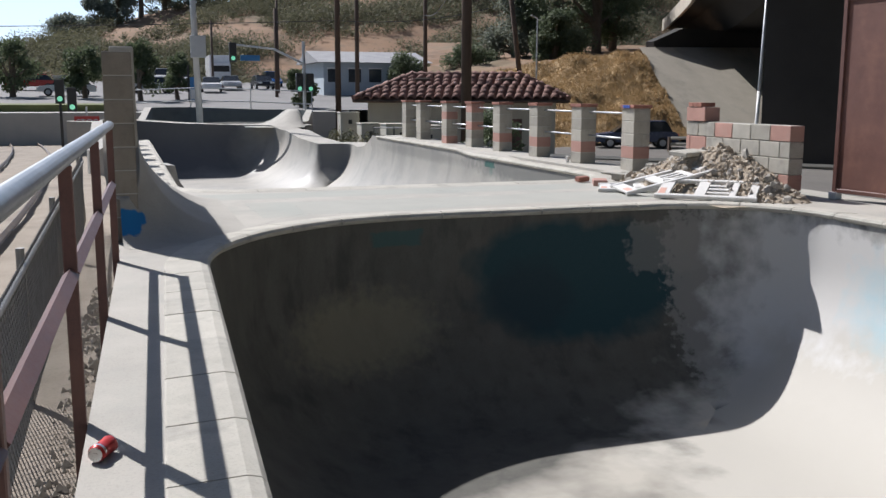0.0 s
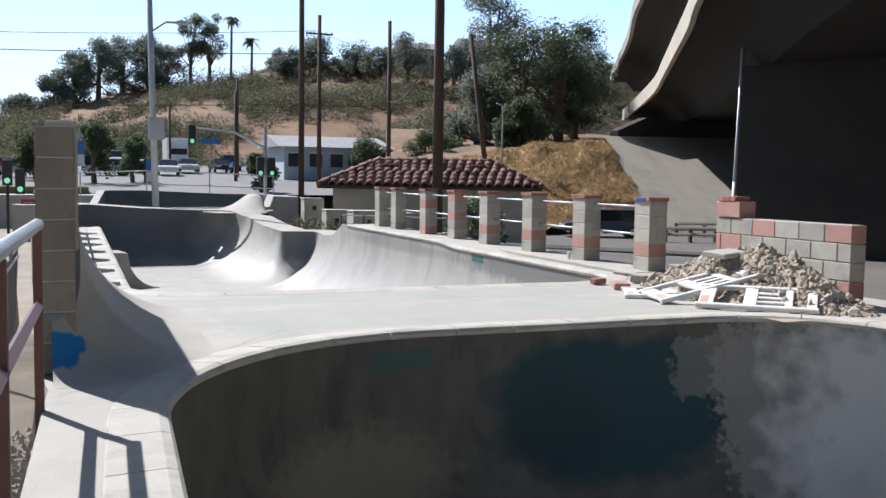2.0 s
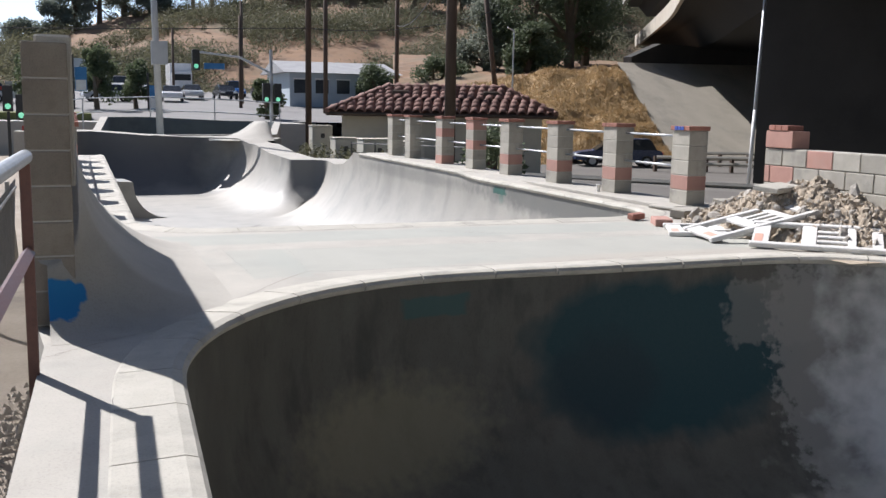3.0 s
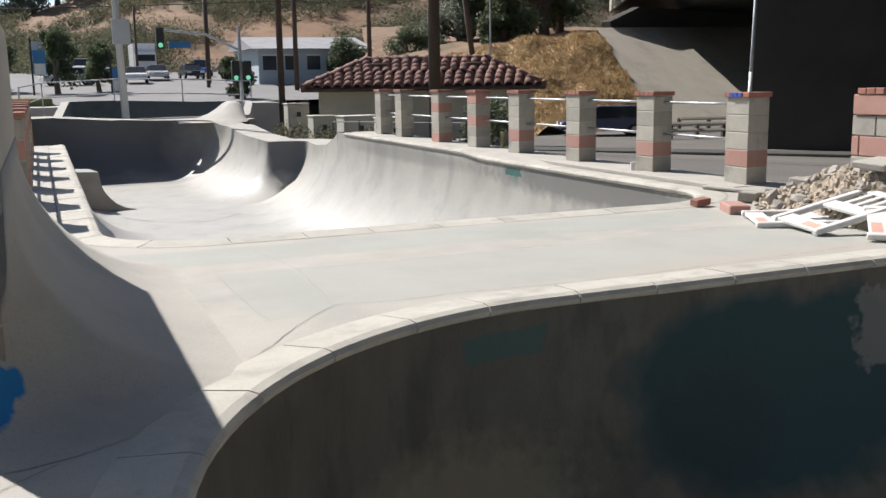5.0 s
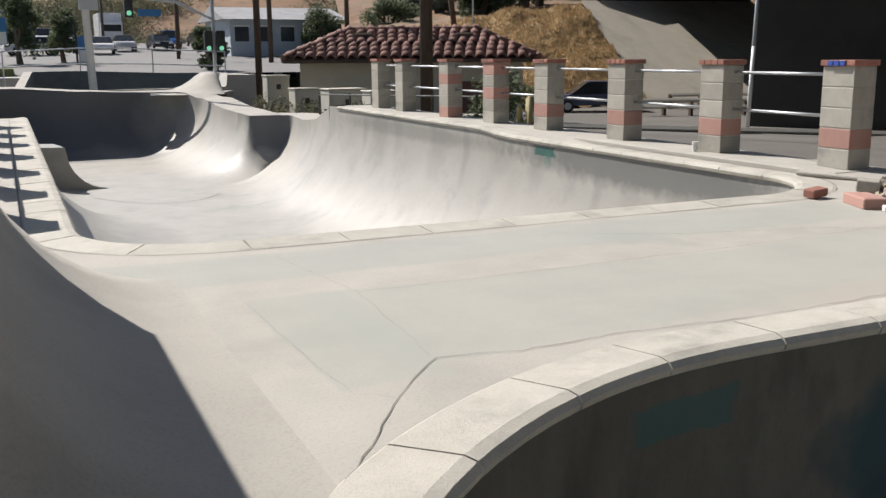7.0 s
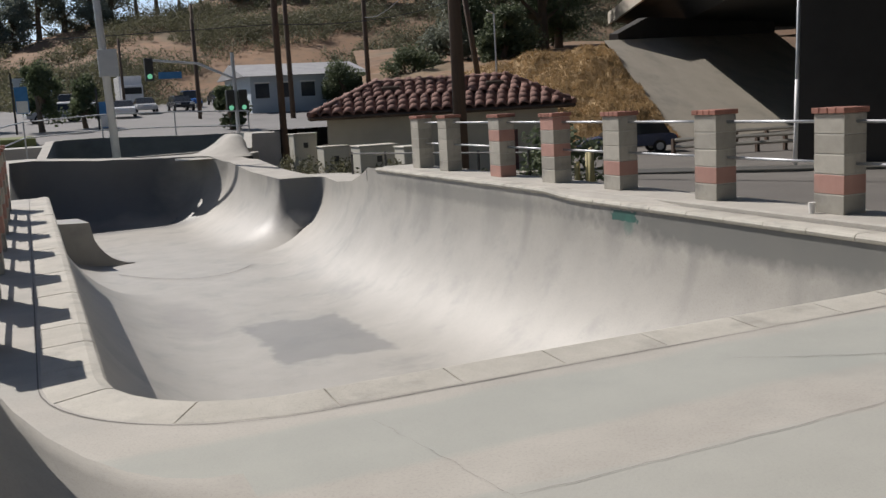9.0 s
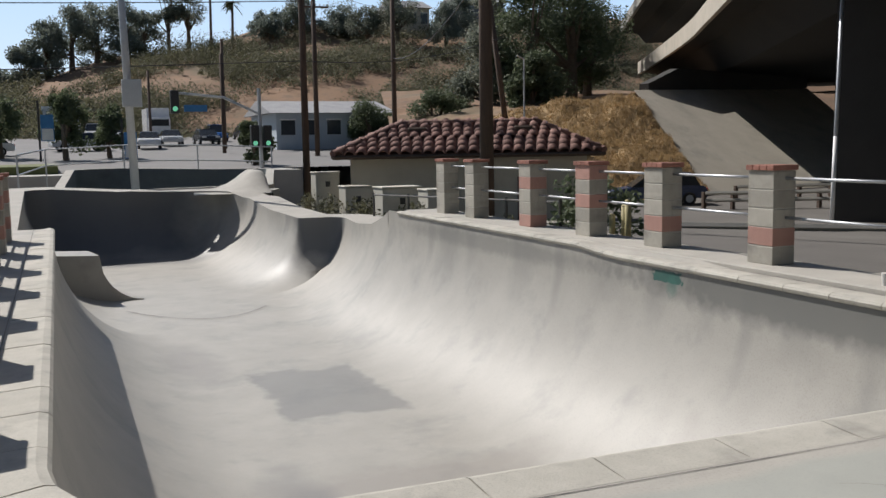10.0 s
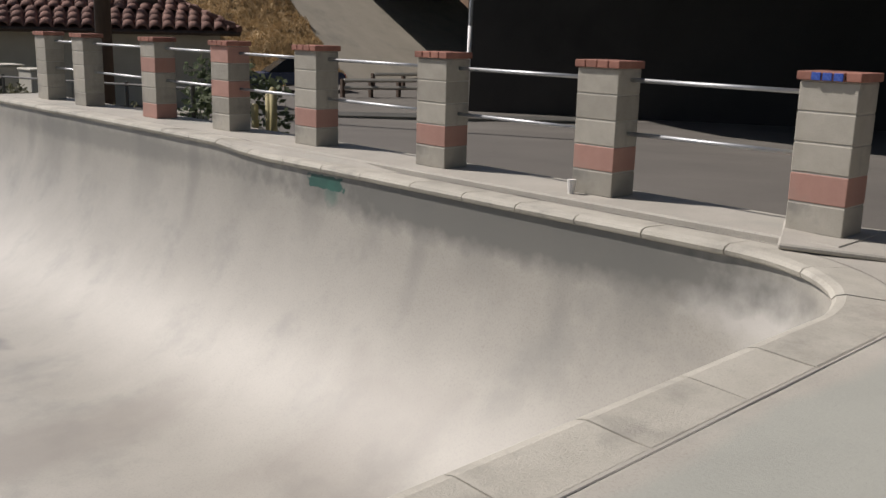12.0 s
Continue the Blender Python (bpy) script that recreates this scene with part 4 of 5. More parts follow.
# a paper cup by a pillar
bm = bmesh.new()
rod(bm, (0, 0, 0), (0, 0, 0.115), 0.028, 0.038, 14)
for i in range(3):
    ob = mesh_ob("glazed_tile", boxes(((-0.004, 0, 0), (0.006, 0.062, 0.05)), bevel=0.002), M_BLUETILE)
    ob.matrix_basis = pose(7.998, 12.41 + i * 0.075, 1.07)
    tagged(ob, "small blue glazed tile on the pillar cap", "tile", "glazed tiles")
cup = mesh_ob("paper_cup", bm, M_PLASTIC, smooth=False)
cup.matrix_basis = pose(7.94, 14.5, 0.056)
tagged(cup, "white paper cup standing beside a block pillar", "cup")

# ---- small house with a clay tile hip roof ----
PLAN = FAR
house = thing("pump_house", (10.6, 41.0, 0, 0, 0, -25), "small cream house with a red clay tile hip roof", "house")
part("wall", boxes(((0.55, 0.6, -2.0), (9.1, 5.8, 1.0))), M_STUCCO, house)
part("door", boxes(((6.6, 0.56, -1.9), (7.6, 0.597, 0.2)), bevel=0.01), M_BROWN, house, "brown door in the shaded wall")
RA, RB = Vector((2.2, 3.2, 2.16)), Vector((7.45, 3.2, 2.16))
EA, EB, EC, ED = (Vector(p) for p in ((0, 0, 1.05), (9.65, 0, 1.05), (9.65, 6.4, 1.05), (0, 6.4, 1.05)))
bm = bmesh.new()
v = [bm.verts.new(p) for p in (EA, EB, EC, ED, RA, RB)]
for f in ((0, 1, 5, 4), (1, 2, 5), (2, 3, 4, 5), (3, 0, 4), (3, 2, 1, 0)):
    bm.faces.new([v[i] for i in f])
part("roof_deck", bm, M_TILE, house)
for a, b in ((EA, EB), (EA, ED), (EB, EC)):
    bm = bmesh.new()
    rod(bm, a + Vector((0, 0, -0.06)), b + Vector((0, 0, -0.06)), 0.075, n=4)
    part("fascia", bm, M_WOOD, house, "dark wooden fascia board")


def tile_mesh(length, width):
    """One barrel tile: half a tapered tube that lies along x, with thickness at its mouth."""
    bm = bmesh.new()
    rows = []
    for x, k in ((0.0, 1.0), (length, 0.82)):
        rows.append([bm.verts.new((x, -math.cos(a) * width * 0.5 * k, math.sin(a) * width * 0.42 * k)) for a in spaced(0, math.pi, 6)])
    inner = [bm.verts.new((0.0, -math.cos(a) * width * 0.4, math.sin(a) * width * 0.3)) for a in spaced(0, math.pi, 6)]
    for i in range(6):
        bm.faces.new((rows[0][i], rows[0][i + 1], rows[1][i + 1], rows[1][i]))
        bm.faces.new((rows[0][i], inner[i], inner[i + 1], rows[0][i + 1]))
    me = bpy.data.meshes.new("roof_tile")
    bm.to_mesh(me)
    bm.free()
    me.materials.append(M_TILE)
    me.shade_smooth()
    return me


TL, TW = 0.52, 0.40
TILE = tile_mesh(TL * 1.1, TW)


def tile_slope(a, b, ra, rb, parent, loose):
    """Rows of tiles from the eave a-b up to the ridge ra-rb. Far rows go into the list of joined ones."""
    along = (b - a).normalized()
    up = ((ra + rb) / 2 - (a + b) / 2)
    up = (up - along * up.dot(along))
    h = up.length
    up = up / h
    nrm = along.cross(up)
    if nrm.z < 0:
        nrm = -nrm
    rows = int(h / TL) + 1
    for r in range(rows):
        t = r * TL / h
        if t > 0.97:
            break
        lo = (ra - a).dot(along) * t
        hi = (b - a).dot(along) - (b - rb).dot(along) * t
        k = int((hi - lo) / TW)
        for c in range(k):
            s = lo + (c + 0.5) * (hi - lo) / k
            p = a + along * s + up * (r * TL) + nrm * (0.03 + 0.012 * (r % 2))
            m = Matrix((up, nrm.cross(up), nrm)).transposed().to_4x4()
            m.translation = p
            loose.append(m)


mats = []
tile_slope(EA, EB, RA, RB, house, mats)
tile_slope(ED, EA, RA, RA, house, mats)
tile_slope(EB, EC, RB, RB, house, mats)
mats.sort(key=lambda m: m.translation.y)
for m in mats[:290]:
    ob = new("roof_tile", TILE)
    ob.parent = house
    ob.matrix_basis = m
verts, faces = [], []
for m in mats[290:]:
    k = len(verts)
    verts += [tuple(m @ v.co) for v in TILE.vertices]
    faces += [tuple(i + k for i in p.vertices) for p in TILE.polygons]
if verts:
    me = bpy.data.meshes.new("roof_tile_rest")
    me.from_pydata(verts, [], faces)
    me.materials.append(M_TILE)
    tagged(new("roof_tile_rest", me), kind="stuff").parent = house
for a, b in ((EA, RA), (EB, RB), (RA, RB), (ED, RA)):
    n = int((b - a).length / 0.4)
    for i in range(n):
        bm = bmesh.new()
        p, q = a.lerp(b, i / n), a.lerp(b, (i + 1.15) / n)
        rod(bm, p + Vector((0, 0, 0.07)), q + Vector((0, 0, 0.06)), 0.13, 0.11, 8)
        part("ridge_tile", bm, M_TILE, house)
for x, y, z in ((2.9, 2.3, 1.9), (6.9, 2.3, 1.9)):
    part("roof_vent", boxes(((x - 0.35, y - 0.3, z - 0.1), (x + 0.35, y + 0.25, z + 0.16)), bevel=0.05), M_WOOD, house, "dark low roof vent")

# ---- utility cabinets ----
M_CAB = pbr("cream painted metal", (0.50, 0.47, 0.39), (0.60, 0.57, 0.48), 2, 0.6, 0.05, 40, (0.42, 0.36, 0.27), 1.0, 0.5)
M_DARKPAINT = pbr("black paint", (0.02, 0.02, 0.02), (0.04, 0.04, 0.04), 4, 0.5, 0.02, 50)
for x, y, w, h, d in ((10.75, 42.6, 0.9, 1.55, 0.7), (10.95, 39.6, 0.9, 1.05, 0.8), (11.35, 36.4, 1.3, 1.05, 0.9), (11.85, 34.2, 1.0, 1.0, 0.8)):
    b = gz(x, y)
    th = thing("utility_cabinet", (x, y, b), "cream metal utility cabinet standing on the ground", "cabinet", "utility cabinets")
    part("body", boxes(((-w / 2, -d / 2, 0.02), (w / 2, d / 2, h)), bevel=0.02), M_CAB, th)
    part("lid", boxes(((-w / 2 - 0.03, -d / 2 - 0.03, h + 0.002), (w / 2 + 0.03, d / 2 + 0.03, h + 0.05)), bevel=0.01), M_CAB, th)
    part("door", boxes(((-w / 2 + 0.06, -d / 2 - 0.015, 0.15), (w / 2 - 0.06, -d / 2 - 0.002, h - 0.12)), bevel=0.004), M_CAB, th)
    part("warning_mark", boxes(((-0.09, -d / 2 - 0.022, h - 0.5), (0.09, -d / 2 - 0.016, h - 0.3))), M_DARKPAINT, th, "dark warning mark")

# ---- poles, lamps, wires ----
M_GALV = pbr("grey galvanised pole", (0.42, 0.44, 0.46), (0.55, 0.57, 0.58), 2, 0.5, 0.03, 30, metal=0.4)
M_WHITE = pbr("white paint", (0.72, 0.72, 0.70), (0.82, 0.82, 0.80), 3, 0.5, 0.03, 40)


def wood_pole(x, y, top, r, lean=(0, 0), arms=()):
    th = thing("utility_pole", (x, y, gz(x, y)), "dark weathered wooden utility pole", "utility pole", "utility poles")
    h = top - gz(x, y)
    part("shaft", rods(((0, 0, -0.3), (lean[0], lean[1], h), r, r * 0.75), n=12), M_WOOD, th, smooth=True)
    for z in arms:
        part("crossarm", boxes(((-1.1, -0.06, z - 0.06), (1.1, 0.06, z + 0.06))), M_WOOD, th)
        for dx in (-1.0, -0.5, 0.5, 1.0):
            part("insulator", rods(((dx, 0, z + 0.06), (dx, 0, z + 0.22), 0.04), n=8), M_GALV, th)
    return th


wood_pole(13.6, 34.5, 13, 0.22)
wood_pole(12.0, 50, 14, 0.17)
wood_pole(19.4, 75, 14.2, 0.2, arms=(14.5, 13.0))
wood_pole(23.9, 71, 13.5, 0.19)
wood_pole(28.7, 62, 11.5, 0.2, lean=(-1.9, 0))
wood_pole(14.0, 82, 8.5, 0.16)
wood_pole(15.5, 90, 10.5, 0.16)
wood_pole(11.0, 105, 9.0, 0.16)
wp = thing("thin_pole", (29.35, 62, gz(29, 62)), "thin grey metal pole with a bent head", "pole")
part("shaft", rods(((0, 0, 0), (0, 0, 8.4), 0.07, 0.05)), M_GALV, wp)
part("arm", rods(((0, 0, 8.4), (-0.5, 0, 8.6), 0.05)), M_GALV, wp)
pole = thing("marker_pole", (27.2, 34.2, gz(27.2, 34.2)), "tall thin pole with a white painted foot", "pole")
part("shaft", rods(((0, 0, 0), (0.55, 0.3, 9.0), 0.075, 0.07), n=12), M_GALV, pole, smooth=True)
part("white_foot", rods(((0, 0, 0.0), (0.195, 0.107, 3.2), 0.081, 0.08), n=12), M_WHITE, pole, "white painted lower part", smooth=True)
lamp = thing("street_lamp", (4.2, 45, gz(11, 46)), "tall grey steel street lamp", "street lamp")
part("shaft", rods(((0, 0, 0), (-0.3, 0, 13.5), 0.16, 0.11), n=12), M_GALV, lamp, smooth=True)
part("arm", rods(((-0.25, 0, 8.9), (0.5, 0.5, 9.5), 0.05), ((0.5, 0.5, 9.5), (1.3, 1.0, 9.6), 0.05)), M_GALV, lamp)
part("head", boxes(((1.0, 0.8, 9.52), (1.6, 1.15, 9.68)), bevel=0.04), M_GALV, lamp)
part("control_box", boxes(((-0.35, -0.3, 4.2), (0.35, -0.17, 5.2)), bevel=0.02), M_GALV, lamp, "grey box strapped to the shaft")
for (a, b, sag) in (((-60, 48, 7.5), (12.0, 50, 7.8), 1.0), ((-60, 50, 4.6), (12.0, 50, 5.2), 0.8), ((12.0, 50, 7.8), (19.4, 75, 11.6), 0.5), ((13.6, 34.5, 6.6), (23.9, 71, 7.4), 0.8),
                    ((12.0, 50, 5.2), (28.0, 62, 8.0), 0.6), ((-60, 70, 11), (19.4, 75, 13.0), 1.6), ((19.4, 75, 12.9), (52, 140, 22), 1.2)):
    cu = bpy.data.curves.new("overhead_cable", "CURVE")
    cu.dimensions, cu.bevel_depth, cu.bevel_resolution = "3D", 0.022, 1
    sp = cu.splines.new("POLY")
    sp.points.add(16)
    for i in range(17):
        t = i / 16
        p = Vector(a).lerp(Vector(b), t)
        sp.points[i].co = (p.x, p.y, p.z - sag * 4 * t * (1 - t), 1)
    cu.materials.append(M_DARKPAINT)
    cable = new("overhead_cable", cu)
    cable.matrix_basis = PLAN
    tagged(cable, "thin dark overhead cable between the poles", "cable", "overhead cables")

# ---- traffic signals ----
M_GREEN = bpy.data.materials.new("green signal light")
M_GREEN.use_nodes = True
M_GREEN.node_tree.nodes["Principled BSDF"].inputs["Emission Color"].default_value = (0.05, 1.0, 0.45, 1)
M_GREEN.node_tree.nodes["Principled BSDF"].inputs["Emission Strength"].default_value = 0.35
M_BLUE = pbr("blue sign paint", (0.03, 0.16, 0.38), (0.05, 0.22, 0.48), 3, 0.5, 0.0, 30)


def signal_head(parent, x, y, z):
    h = part("signal_head", boxes(((x - 0.22, y - 0.15, z - 0.6), (x + 0.22, y + 0.15, z + 0.6)), bevel=0.03), M_DARKPAINT, parent, "black three-light signal head")
    for dz, mt in ((0.36, M_DARKPAINT), (0, M_DARKPAINT), (-0.36, M_GREEN)):
        part("lens", rods(((x, y - 0.15, z + dz), (x, y - 0.17, z + dz), 0.13), n=14), mt, h, "lit green lens" if mt is M_GREEN else "")


sig = thing("traffic_signal", (0, 0, 0), "traffic signal mast with black heads and green lights", "traffic signal")
part("mast", rods(((12.1, 60, -1.75), (12.1, 60, 4.6), 0.12, 0.1), n=12), M_GALV, sig)
part("mast_arm", rods(((12.1, 60, 3.2), (10.2, 60, 4.1), 0.07), ((10.2, 60, 4.1), (7.6, 60, 4.35), 0.06)), M_GALV, sig)
signal_head(sig, 7.62, 59.8, 3.85)
signal_head(sig, 11.75, 59.8, 2.0)
signal_head(sig, 12.45, 59.8, 2.0)
part("street_sign", boxes(((8.1, 59.9, 3.35), (9.3, 59.94, 3.7))), M_BLUE, sig, "blue street sign")
sig2 = thing("traffic_signal", (-2.1, 50, -1.6), "black traffic signal on a short post", "traffic signal")
part("post", rods(((0, 0, 0), (0, 0, 3.4), 0.07), n=10), M_DARKPAINT, sig2)
signal_head(sig2, 0, -0.1, 3.0)
signal_head(sig2, 0.55, -0.1, 2.6)
M_SIGNRED = pbr("red sign paint", (0.42, 0.03, 0.03), (0.52, 0.05, 0.04), 3, 0.5, 0.0, 30)
stop = thing("stop_sign", (-0.75, 42, -1.0), "red sign with white letters on a post", "sign")
part("post", rods(((0, 0, -0.5), (0, 0, 1.75), 0.04)), M_GALV, stop)
part("panel", boxes(((-0.5, -0.05, 0.85), (0.5, -0.02, 1.35))), M_SIGNRED, stop)
fc = bpy.data.curves.new("letters", "FONT")
fc.body, fc.size, fc.align_x = "STOP", 0.36, "CENTER"
fc.materials.append(M_WHITE)
ft = new("letters", fc)
ft.parent = stop
ft.matrix_basis = pose(0, -0.056, 0.98, 90, 0, 0)

# ---- railing round the far bowl ----
fr = thing("far_railing", (0, 0, 0), "grey pipe railing round the far skate bowl", "railing")
pts = [(1.2, 55.2, 0.2), (4.6, 55.2, 0.35), (8, 55.2, 0.3), (11.6, 55.2, 0.15)]
for x, y, z in [(0.2, 46, 0)] + pts:
    part("post", rods(((x, y, z - 0.6), (x, y, z + 1.3), 0.035), n=8), M_GALV, fr)
for (xa, ya, za), (xb, yb, zb) in zip([(0.2, 46, 0)] + pts, pts):
    for dz in (0.55, 1.28):
        part("rail", rods(((xa, ya, za + dz), (xb, yb, zb + dz), 0.03), n=8), M_GALV, fr)

# ---- guard rails, kerbs and lawn ----
M_KERB = pbr("pale kerb concrete", (0.36, 0.34, 0.30), (0.46, 0.44, 0.39), 2, 0.9, 0.2, 60)
for o, (a, b) in enumerate((((28.6, 43.2), (37, 39.6)), ((33.5, 46.9), (45, 43.7)))):
    g = thing("guard_rail", (0, 0, 0), "low weathered guard rail beside the road", "guard rail", "guard rails")
    A, B = Vector((*a, 0)), Vector((*b, 0))
    for i in range(8):
        p = A.lerp(B, i / 7)
        z = gz(p.x, p.y)
        part("post", boxes(((p.x - 0.08, p.y - 0.08, z), (p.x + 0.08, p.y + 0.08, z + 0.8))), M_WOOD, g)
    for h in (0.42, 0.75):
        bm = bmesh.new()
        za, zb = gz(A.x, A.y) + h, gz(B.x, B.y) + h
        rod(bm, (A.x, A.y - 0.12, za), (B.x, B.y - 0.12, zb), 0.085, n=4)
        part("beam", bm, M_MORTAR, g)
bm = bmesh.new()
rod(bm, (15.5, 34, gz(15.5, 34) + 0.04), (30, 29.5, gz(30, 29.5) + 0.04), 0.11, n=4)
tagged(mesh_ob("kerb", bm, M_KERB), "pale concrete kerb between lot and road", "kerb", kind="structure")
M_LAWN = pbr("green lawn", (0.10, 0.12, 0.04), (0.17, 0.18, 0.07), 1.5, 0.95, 0.4, 20)
tagged(mesh_ob("lawn", boxes(((-30, 62, -1.74), (1.8, 72, 0.62))), M_LAWN), "mown green lawn beside the street", "lawn", kind="structure")
M_PATH = pbr("pale pavement", (0.36, 0.35, 0.32), (0.46, 0.44, 0.40), 1.0, 0.9, 0.1, 40)
tagged(mesh_ob("pavement", boxes(((-30, 58.5, -1.745), (14, 62.9, 0.2))), M_PATH), "pale concrete pavement beyond the far bowl", "pavement", kind="structure")


def street_z(y):
    """The street climbs gently away from the park."""
    return 0.1 + 0.042 * (y - 60)


M_STREET = pbr("sunlit worn street asphalt", (0.16, 0.155, 0.145), (0.22, 0.21, 0.20), 0.3, 0.9, 0.1, 20)
tagged(mesh_ob("road", grid(spaced(-200, 30, 20), spaced(63, 126, 12), lambda x, y: street_z(y)), M_STREET), "wide sunlit grey street with traffic lanes", "road", kind="structure")

# ---- cars ----
M_GLASS = pbr("dark car glass", (0.02, 0.025, 0.03), (0.03, 0.035, 0.04), 3, 0.08, 0.0, 30)
M_TYRE = pbr("tyre rubber", (0.015, 0.015, 0.015), (0.03, 0.03, 0.03), 8, 0.85, 0.1, 60)


def car(m, paint, label, height=1.45, length=4.6, boxy=0.0):
    """A car along x: a lofted body, a glazed cabin, four wheels, lights."""
    th = thing("car", m, label, "car", "cars in the street")
    h, L = height, length / 2
    prof = [(-L, 0.35), (-L, 0.75), (-L + 0.15, 0.88 + 0.1 * boxy), (-L * 0.35 - 0.4 - 0.6 * boxy, 0.92 + 0.1 * boxy), (L * 0.55, 0.9), (L - 0.15, 0.78), (L, 0.6), (L, 0.35)]
    roof = [(-L * (0.8 + 0.15 * boxy), 0.9), (-L * (0.55 + 0.35 * boxy), h - 0.04), (0.1, h), (L * 0.2, h - 0.05), (L * 0.55, 0.9)]

    def loft(pr, w0, w1, base):
        bm = bmesh.new()
        cols = []
        for y in (-1, 1):
            cols.append([bm.verts.new((x, y * (w0 if z <= base else w1), z)) for x, z in pr])
        bm.faces.new(cols[0])
        bm.faces.new(cols[1][::-1])
        for i in range(len(pr)):
            j = (i + 1) % len(pr)
            bm.faces.new((cols[0][i], cols[1][i], cols[1][j], cols[0][j]))
        bmesh.ops.recalc_face_normals(bm, faces=bm.faces[:])
        bmesh.ops.bevel(bm, geom=bm.edges[:], offset=0.05, segments=2, affect="EDGES")
        return bm

    part("body", loft(prof, 0.9, 0.88, 0.5), paint, th, smooth=False)
    part("cabin_glass", loft(roof, 0.84, 0.70, 0.95), M_GLASS, th, "dark glazed cabin")
    part("roof_panel", boxes(((-L * (0.55 + 0.3 * boxy), -0.66, h - 0.05), (L * 0.18, 0.66, h + 0.015)), bevel=0.03), paint, th)
    for x in (-L * 0.62, L * 0.62):
        for y in (-0.86, 0.86):
            w = part("wheel", rods(((x, y - 0.1, 0.32), (x, y + 0.1, 0.32), 0.32), n=18), M_TYRE, th)
            part("rim", rods(((x, y - 0.108, 0.32), (x, y + 0.108, 0.32), 0.19), n=12), M_GALV, w)
    for y in (-0.62, 0.62):
        part("headlight", boxes(((L - 0.05, y - 0.2, 0.6), (L + 0.012, y + 0.2, 0.74)), bevel=0.01), M_WHITE, th)
        part("tail_light", boxes(((-L - 0.012, y - 0.18, 0.66), (-L + 0.05, y + 0.18, 0.84)), bevel=0.01), M_SIGNRED, th)
    return th


def paint(name, c):
    return pbr(name, c, [min(1, v * 1.2 + 0.01) for v in c], 3, 0.25, 0.0, 40)


P_NAVY = paint("navy car paint", (0.03, 0.045, 0.10))
P_DARK, P_SILVER, P_WHITE, P_BLUE, P_RED = (paint(n, c) for n, c in (("dark car paint", (0.02, 0.022, 0.03)), ("silver car paint", (0.45, 0.46, 0.47)), ("white car paint", (0.7, 0.7, 0.7)), ("blue car paint", (0.03, 0.12, 0.35)), ("red car paint", (0.4, 0.04, 0.03))))
car(pose(28.9, 47.4, gz(30, 47), 0, 0, 158), P_NAVY, "dark blue car standing on the road", 1.55, 4.8, 0.5)
for x, y, a, pt, lb, bx in ((15.5, 100, 88, P_DARK, "dark car in the far street", 0.3), (17.8, 108, 92, P_BLUE, "blue van in the far street", 0.9), (19.5, 96, 88, P_WHITE, "white car in the far street", 0.0), (9.5, 92, 95, P_WHITE, "white car in the far street", 0.2),
                            (12.0, 98, 92, P_SILVER, "silver car in the far street", 0.0), (8.0, 112, 90, P_SILVER, "silver car in the far street", 0.3), (21.5, 112, 90, P_DARK, "dark car in the far street", 0.2), (4.0, 90, 170, P_SILVER, "silver car in the far street", 0.2),
                            (-3.0, 84, 178, P_WHITE, "white car in the far street", 0.3), (6.5, 120, 90, P_WHITE, "white car in the far street", 0.6), (-6.5, 96, 175, P_RED, "red car in the far street", 0.2), (24, 118, 90, P_RED, "red car in the far street", 0.6)):
    car(pose(x, y, street_z(y), 0, 0, -a), pt, lb, 1.7 if bx > 0.5 else 1.45, 4.6, bx)
tr = thing("box_truck", (13.2, 118, street_z(118)), "white box truck in the far street", "truck")
part("cargo_box", boxes(((-1.2, 0, 0.7), (1.2, 5.5, 3.4)), bevel=0.04), P_WHITE, tr)
part("cab", boxes(((-1.1, -1.6, 0.5), (1.1, -0.02, 2.4)), bevel=0.12), P_WHITE, tr)
part("windscreen", boxes(((-0.95, -1.63, 1.4), (0.95, -1.58, 2.1))), M_GLASS, tr)
for x in (-1.0, 1.0):
    for y in (-0.9, 4.2):
        part("wheel", rods(((x - 0.14, y, 0.45), (x + 0.14, y, 0.45), 0.45), n=16), M_TYRE, tr)

# ---- far buildings ----
M_BLUEWALL = pbr("pale blue wall", (0.42, 0.48, 0.52), (0.52, 0.58, 0.62), 1, 0.9, 0.05, 20)
M_PALEWALL = pbr("pale plaster wall", (0.52, 0.50, 0.46), (0.64, 0.62, 0.58), 1, 0.9, 0.05, 20)
M_GREYROOF = pbr("grey shingle roof", (0.24, 0.24, 0.25), (0.36, 0.36, 0.36), 1, 0.9, 0.2, 10)
M_WINDOW = pbr("dark window glass", (0.03, 0.04, 0.05), (0.06, 0.07, 0.08), 1, 0.1, 0.0, 10)


